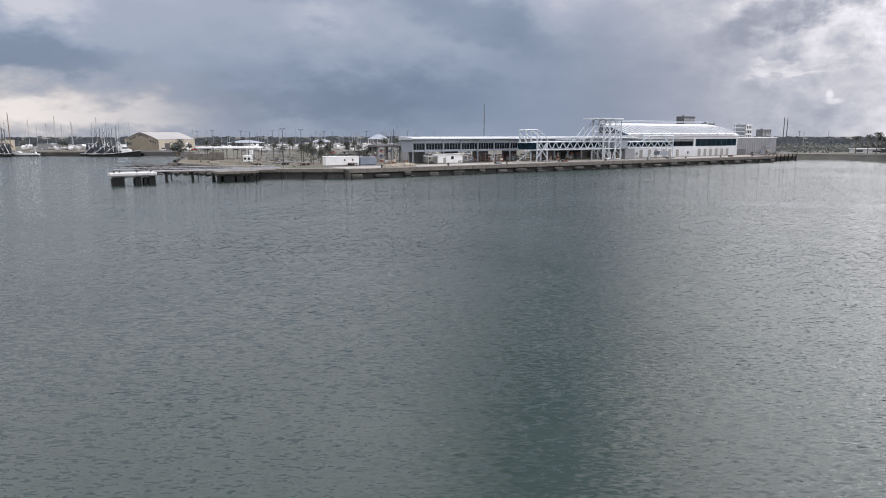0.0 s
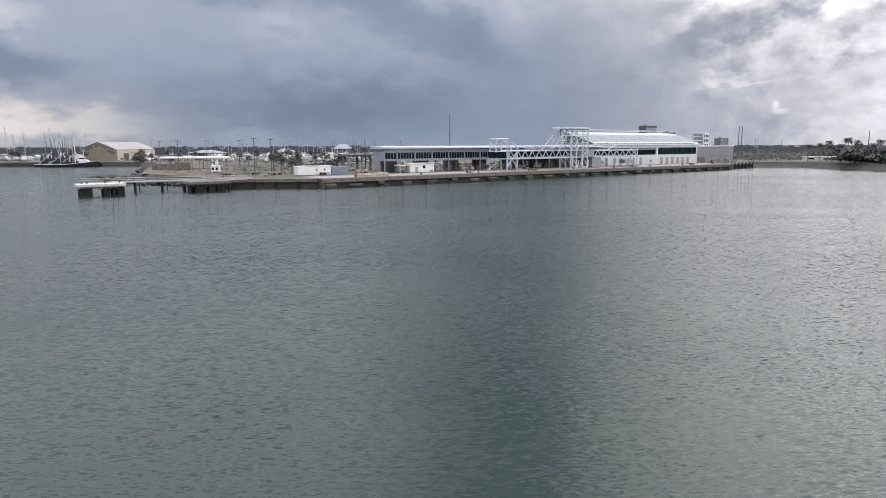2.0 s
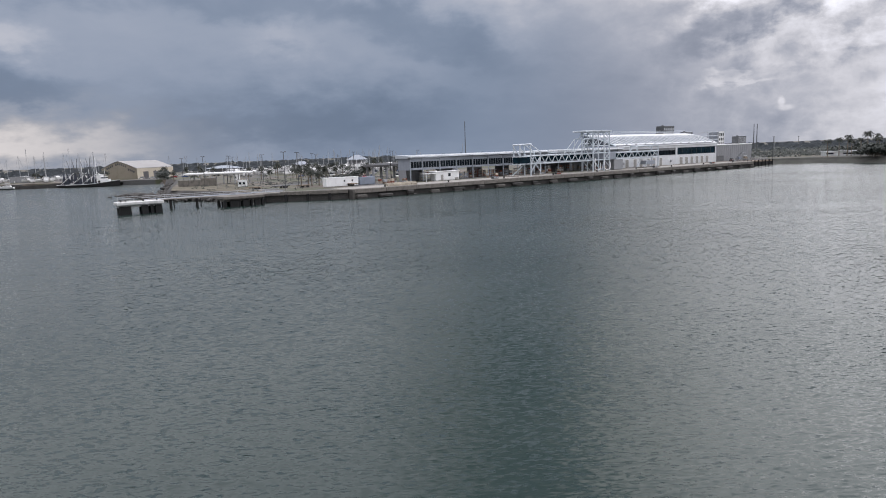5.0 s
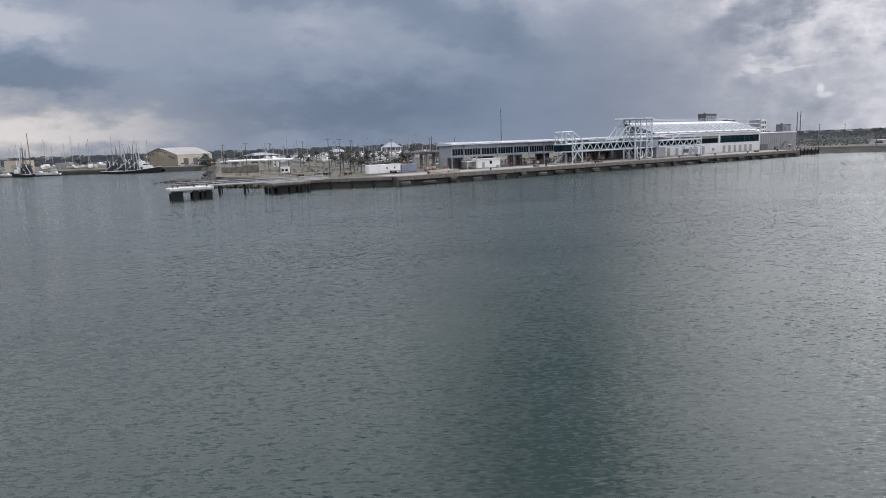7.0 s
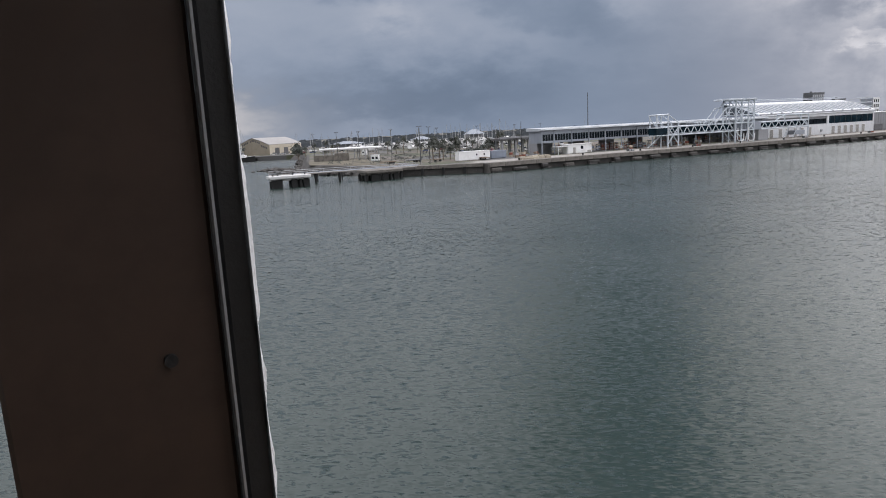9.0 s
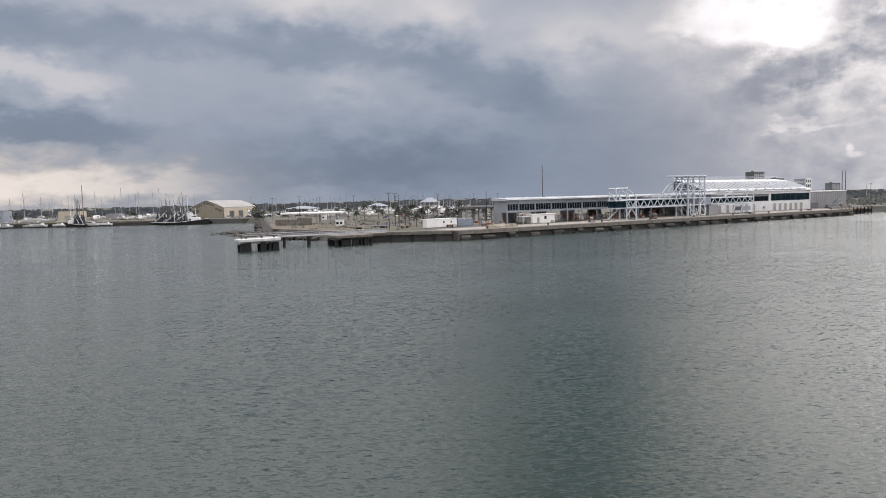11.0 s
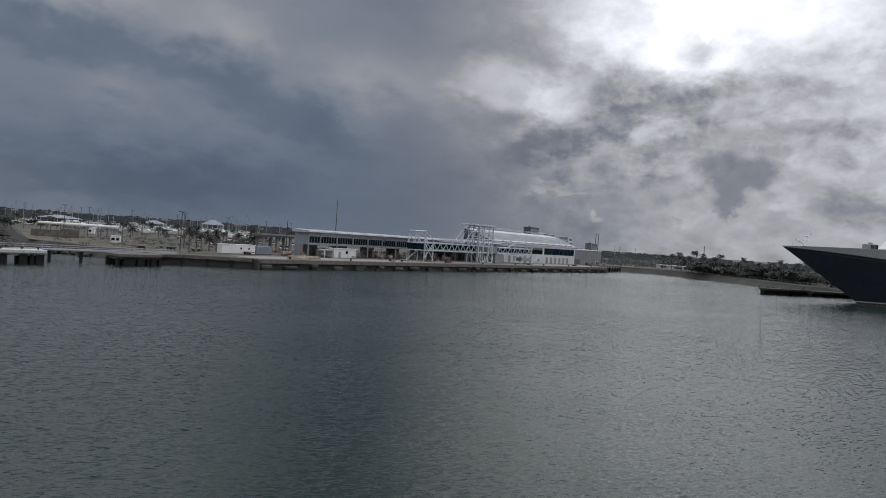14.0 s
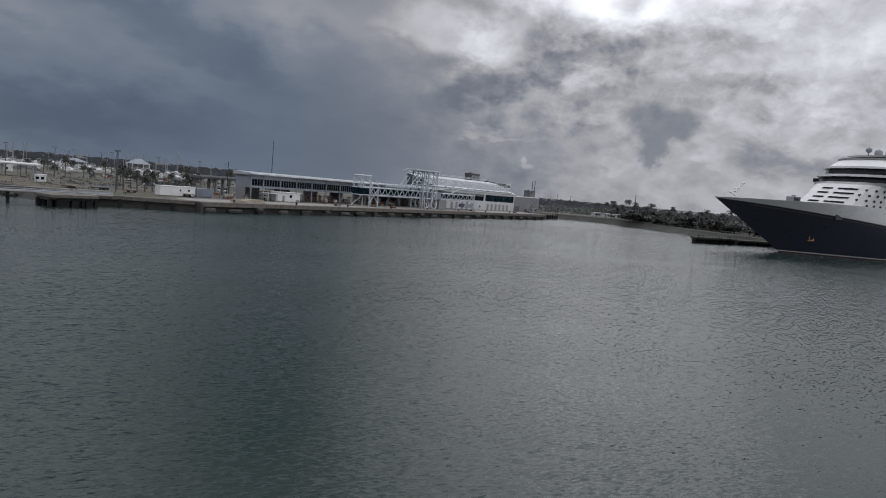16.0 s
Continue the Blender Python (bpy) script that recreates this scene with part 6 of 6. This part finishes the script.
# ---------- the moored liner ----------
SHIP = pose(183.6, 184.0, 0, 0, 0, -8.1)        # x aft from the stem at the waterline, the near side at -y
liner = thing("cruise_ship", SHIP, "moored cruise ship with dark navy hull and white superstructure", "ship")
TIP = 32.6
DULL_GOLD = material("dull_gold_paint", (0.16, 0.12, 0.10), 0.5, vary=0.2)


def stem(z):
    return -TIP * max(0.0, z) / 18.9


def breadth(s, z):
    run = 92 - 1.9 * z
    f = min(1.0, max(0.0, (s - stem(z)) / run))
    return 16.0 * (1 - (1 - f) ** 2.0)


def navy_top(s):
    f = min(1.0, max(0.0, (s + TIP) / 74))
    return 18.6 - 5.6 * f ** 1.2


def white_top(s):
    return 18.95 + 1.2 * min(1.0, max(0.0, (s + TIP) / 38)) ** 0.8


FS = [0, 0.01, 0.025, 0.05, 0.08, 0.12, 0.16, 0.2, 0.25, 0.3, 0.35, 0.42, 0.5, 0.6, 0.75, 1.0]


def skin(z_of, levels, side):
    """One side of the hull between level fractions; z_of(s, f) gives the height."""
    rows = []
    for f in FS:
        row = []
        for lv in levels:
            s = -TIP + (150 + TIP) * f
            for _ in range(4):
                z = z_of(s, lv)
                s = stem(z) + (150 - stem(z)) * f
            z = z_of(s, lv)
            row.append((s, side * breadth(s, z), z))
        rows.append(row)
    return rows


for side in (-1, 1):
    bm = bmesh.new()
    loft(bm, skin(lambda s, l: 0.75 + (navy_top(s) - 0.75) * l, [0, 0.12, 0.25, 0.4, 0.55, 0.7, 0.85, 1.0], side), closed=False)
    part("hull", bm, NAVY, liner, "glossy dark navy hull", smooth=True)
    bm = bmesh.new()
    loft(bm, skin(lambda s, l: navy_top(s) + (white_top(s) - navy_top(s)) * l, [0, 0.5, 1.0], side), closed=False)
    part("bulwark", bm, WHITE, liner, "white upper hull", smooth=True)
    bm = bmesh.new()
    loft(bm, skin(lambda s, l: -1.0 + 1.5 * l, [0, 1.0], side), closed=False)
    part("boot_top", bm, RED_BOOT, liner, "dull red underwater paint")
    bm = bmesh.new()
    loft(bm, [[(x, y * 1.002 + side * 0.04, z) for x, y, z in r] for r in skin(lambda s, l: 0.5 + 0.35 * l, [0, 1.0], side)], closed=False)
    part("boot_line", bm, WHITE, liner, "thin white waterline stripe")
    bm = bmesh.new()
    loft(bm, [[(x, y + side * 0.05, z) for x, y, z in r] for r in skin(lambda s, l: navy_top(s) - 0.95 + 0.2 * l, [0, 1.0], side)][3:], closed=False)
    part("gold_line", bm, DULL_GOLD, liner, "thin dull gold stripe")
bm = bmesh.new()
lid = skin(lambda s, l: white_top(s) - 1.1, [0], -1)
loft(bm, [[(r[0][0] + 0.6, r[0][1] + 0.3, r[0][2]), (r[0][0] + 0.6, -r[0][1] - 0.3, r[0][2])] for r in lid], closed=False)
part("foredeck", bm, STEEL_GREY, liner)
bm = bmesh.new()
vs = [bm.verts.new((150, y, z)) for y, z in ((-16, -1), (16, -1), (16, 20.8), (-16, 20.8))]
bm.faces.new(vs)
part("transom", bm, WHITE, liner)


def plan(front, half, aft, z, depth, n=12):
    """A deck's outline with a rounded front: front is its foremost x, depth the length of the rounding."""
    pts = []
    for k in range(n + 1):
        a = -math.pi / 2 + math.pi * k / n
        pts.append((front + depth * (1 - math.cos(a)), half * math.sin(a), z))
    return pts + [(aft, half, z), (aft, -half, z)]


def tier(name, levels, mat, label="", smooth=False):
    bm = bmesh.new()
    loft(bm, [plan(*lv) for lv in levels])
    return part(name, bm, mat, liner, label, smooth)


tier("superstructure", [(9.0, 13.8, 148, 19.0, 17), (19.6, 14.8, 148, 28.5, 13)], WHITE, "white sloping front of the decks")
tier("bridge_deck", [(22.6, 16.0, 140, 28.5, 11), (22.0, 16.6, 140, 29.5, 11)], WHITE)
tier("bridge_window", [(22.2, 16.4, 140, 29.5, 11), (23.0, 16.1, 140, 31.6, 11)], GLASS, "dark wrap-round bridge windows")
tier("deck_edge", [(21.6, 16.8, 140, 31.6, 11), (21.6, 16.8, 140, 32.5, 11)], WHITE)
tier("lounge_window", [(24.2, 15.6, 140, 32.5, 11), (25.0, 15.4, 140, 35.0, 11)], GLASS, "dark window band of the lounge")
tier("deck_edge", [(23.8, 16.0, 140, 35.0, 11), (23.8, 16.0, 140, 35.8, 11)], WHITE)
tier("upper_deck", [(25.0, 14.8, 130, 35.8, 11), (29.0, 13.4, 130, 38.8, 11)], WHITE)
tier("wind_screen", [(28.6, 13.6, 130, 38.8, 11), (28.6, 13.6, 130, 39.4, 11)], STEEL_GREY)
tier("top_roof", [(33.6, 11.5, 95, 40.3, 8), (33.2, 12.2, 95, 40.9, 8)], WHITE)
bm = bmesh.new()
for k in range(9):
    for s in (-1, 1):
        tube(bm, (36 + 6.5 * k, s * 10.5, 39.0), (36 + 6.5 * k, s * 10.5, 40.4), 0.2, n=6)
part("roof_posts", bm, WHITE, liner)
for k in range(13):     # slanted panes of the upper deck
    bm = bmesh.new()
    x = 33 + 3.0 * k
    vs = [bm.verts.new(p) for p in ((x, -14.75, 36.2), (x + 1.7, -14.75, 36.2), (x + 2.9, -14.0, 38.0), (x + 1.2, -14.0, 38.0))]
    bm.faces.new(vs)
    bmesh.ops.solidify(bm, geom=bm.faces[:], thickness=0.15)
    part("window", bm, GLASS, liner)
bm = bmesh.new()
for s in (-1, 1):
    box(bm, 30.0, 35.0, min(s * 15.5, s * 18.8), max(s * 15.5, s * 18.8), 28.9, 31.9, 0.3)
part("bridge_wing", bm, WHITE, liner)
bm = bmesh.new()
for s in (-1, 1):
    box(bm, 29.85, 35.15, min(s * 16, s * 18.95), max(s * 16, s * 18.95), 29.8, 31.2)
part("wing_window", bm, GLASS, liner)
# long slits in the sloping front
for r in range(4):
    for a0, a1 in ((-48, -21), (-14, 5)):
        bm = bmesh.new()
        z0, z1 = 20.9 + 1.8 * r, 21.5 + 1.8 * r
        sec = []
        for k in range(9):
            a = radians(a0 + (a1 - a0) * k / 8)
            col = []
            for z in (z0, z1):
                f = (z - 19.0) / 9.5
                front, half, dep = 9 + 10.6 * f, 13.8 + f, 17 - 4 * f
                col.append((front + dep * (1 - math.cos(a)) - 0.12, (half + 0.12) * math.sin(a), z))
            sec.append(col)
        loft(bm, sec, closed=False)
        bmesh.ops.solidify(bm, geom=bm.faces[:], thickness=0.2)
        part("window", bm, GLASS, liner, "dark slit window")
def porthole(x, z):
    f = (z - 19.0) / 9.5
    front, half, dep = 9 + 10.6 * f, 13.8 + f, 17 - 4 * f
    y = -half * math.sqrt(max(0.0, 1 - max(0.0, 1 - (x - front) / dep) ** 2)) - 0.04
    bm = bmesh.new()
    tube(bm, (x, y + 0.5, z), (x, y - 0.06, z), 0.46, n=14)
    w = part("porthole", bm, GLASS, liner)
    bm = bmesh.new()
    for j in range(14):
        a, b = j * math.tau / 14, (j + 1) * math.tau / 14
        tube(bm, (x + 0.52 * math.cos(a), y - 0.05, z + 0.52 * math.sin(a)), (x + 0.52 * math.cos(b), y - 0.05, z + 0.52 * math.sin(b)), 0.08, n=4, caps=False)
    part("porthole_rim", bm, STEEL_GREY, w)


for r in range(4):
    for k in range(22 - r):
        porthole((24.0, 20.6, 21.8, 24.2)[r] + 3.1 * k, 20.5 + 1.95 * r)
for k in range(10):
    bm = bmesh.new()
    box(bm, 62 + 8 * k, 68 + 8 * k, -15.6, -14.2, 28.6, 31.0)
    part("balcony", bm, GLASS, liner)
# bow fittings
bm = bmesh.new()
tube(bm, (-24.0, 0, 19.0), (-21.5, 0, 24.8), 0.5, 0.3, 8)
tube(bm, (-24.0, 0, 20.2), (-27.0, 0, 21.6), 0.26, n=6)
tube(bm, (-22.2, 0, 23.2), (-19.8, 0, 25.6), 0.24, n=6)
for z in (21.5, 22.8):
    tube(bm, (-24.4, 0, z), (-22.2, 0, z + 0.3), 0.2, n=6)
part("bow_mast", bm, WHITE, liner)
bm = bmesh.new()
tube(bm, (-28.5, 0, 18.9), (-28.5, 0, 20.6), 0.12, n=6)
part("jackstaff", bm, WHITE, liner)
bm = bmesh.new()
box(bm, 1.4, 4.8, -2, 2, 19.6, 21.9, 0.2)
part("deck_house", bm, GREY_WALL, liner)
for k in range(6):
    bm = bmesh.new()
    box(bm, 1.6 + 0.52 * k, 1.9 + 0.52 * k, -2.08, -1.9, 20.3, 21.6)
    part("window", bm, GLASS, liner)
bm = bmesh.new()
tube(bm, (3.1, 0, 21.8), (3.1, 0, 22.5), 0.9, 0.7, 10)
part("vent", bm, PALE_WALL, liner)
AX = 7.6
ya = -breadth(AX, 6.5) - 0.12
bm = bmesh.new()
box(bm, AX - 1.4, AX + 1.4, ya - 0.25, ya + 0.4, 5.4, 5.75, 0.05)
for s in (-1, 1):
    tube(bm, (AX + 0.5 * s, ya - 0.1, 5.6), (AX + 1.0 * s, ya - 0.1, 6.4), 0.2, n=6)
    tube(bm, (AX + 1.0 * s, ya - 0.1, 6.4), (AX + 1.1 * s, ya - 0.1, 7.8), 0.2, 0.08, 6)
part("anchor", bm, GOLD, liner, "gold-painted anchor")
bm = bmesh.new()
yb = -breadth(12.0, 15.0)
box(bm, 10.3, 13.7, yb - 0.4, yb + 1.5, 14.2, 16.6, 0.15)
part("hull_door", bm, NAVY, liner)
for x, r in ((33.0, 1.1), (38.0, 1.5), (45.0, 2.4), (58, 1.2)):
    bm = bmesh.new()
    bmesh.ops.create_uvsphere(bm, u_segments=16, v_segments=10, radius=r)
    for v in bm.verts:
        v.co += Vector((x, -3, 40.9 + r * (0.75 if r > 1.2 else 1.7)))
    tube(bm, (x, -3, 40.7), (x, -3, 41.8), 0.25, n=6)
    part("radar_dome", bm, PALE_WALL, liner, smooth=True)


# ---------- the camera's own ship: an open side deck ----------
own = thing("ship_side", pose(0, 0, 0, 0, 0, -6.2), "white side of a passing ship with an open promenade deck", "ship")
X0, X1 = 9.0, -48.0
bm = bmesh.new()
box(bm, X1, X0, -16.0, -1.5, -1.0, 11.0, 0.2)
part("hull", bm, WHITE, own)
bm = bmesh.new()
box(bm, X1, X0, -9.0, -1.4, 11.0, 11.3)
part("deck", bm, WOOD, own, "planked side deck")
bm = bmesh.new()
box(bm, X1, X0, -9.0, -5.0, 11.3, 14.6)
part("cabin_wall", bm, WHITE, own)
bm = bmesh.new()
box(bm, X1, X0, -9.0, -1.8, 14.6, 14.9)
part("deck_above", bm, WHITE, own)
# a flared bulwark with a rounded white cap along the fore part of the deck
back = own.matrix_basis.inverted()


def flare(x):
    return 2.045 + 0.1532 * x + 0.00738 * x * x + 0.00022 * x ** 3


stations = [0.35 - 14.2 * k / 28 for k in range(29)]
bm = bmesh.new()
loft(bm, [[back @ Vector((x, flare(x) + o, z)) for o, z in ((-0.03, 11.9), (0.0, 11.87), (0.0, 11.8), (-0.4, 9.0), (-4.3, 9.0), (-4.3, 11.25), (-0.4, 11.25), (-0.4, 11.87), (-0.37, 11.9))] for x in stations])
part("bulwark", bm, WHITE, own, "white bulwark with a broad cap")
# a dark frame post with a ragged white seal along its edge
post = bpy.data.objects.new("frame_post", None)
scene.collection.objects.link(post)
post.parent, post.empty_display_size = own, 0.2
post.matrix_local = pose(0, 0, 0, 0, 0, 6.2) @ pose(-19.366, 0.676, 11.3, 0, 0, 37.5)
DARK_PAINT = material("black_frame_paint", (0.012, 0.012, 0.012), 0.5, scale=3, vary=0.4, bump=0.002, bump_scale=60)
BROWN_PANEL = material("dark_brown_panel", (0.05, 0.028, 0.018), 0.5, scale=2, vary=0.4)
SEAL = material("worn_white_seal", (0.94, 0.94, 0.92), 0.8, scale=6, vary=0.3, dirt=(0.1, 0.1, 0.1), dirt_amount=0.5, bump=0.004, bump_scale=50)
bm = bmesh.new()
box(bm, -0.056, 0.0, -0.05, 0.06, 0.0, 3.3, 0.008)
part("jamb", bm, DARK_PAINT, post, "black painted jamb")
bm = bmesh.new()
box(bm, -0.42, -0.064, -0.04, 0.05, 0.0, 3.3, 0.008)
part("panel", bm, BROWN_PANEL, post, "dark brown inner panel")
bm = bmesh.new()
box(bm, -0.0625, -0.0575, -0.062, -0.04, 0.0, 3.3)
part("bead", bm, STEEL_GREY, post, "thin grey metal bead")
rnd = random.Random(3)
bm = bmesh.new()
zz, prev = 0.0, 0.003
while zz < 3.28:
    h = rnd.uniform(0.008, 0.045)
    w = min(0.0055, max(-0.001, prev + rnd.uniform(-0.0045, 0.0045)))
    vs = [bm.verts.new(p) for p in ((-0.004, -0.060, zz), (prev, -0.052, zz), (w, -0.052, zz + h), (-0.004, -0.060, zz + h))]
    vb = [bm.verts.new(p) for p in ((-0.012, -0.044, zz), (prev, -0.044, zz), (w, -0.044, zz + h), (-0.012, -0.044, zz + h))]
    bm.faces.new(vs)
    bm.faces.new((vs[1], vb[1], vb[2], vs[2]))
    prev, zz = w, zz + h
part("seal", bm, SEAL, post, "ragged worn white sealing strip")
bm = bmesh.new()
tube(bm, (-0.16, -0.05, 1.32), (-0.16, -0.035, 1.32), 0.012, n=12)
part("screw", bm, RUBBER, post)
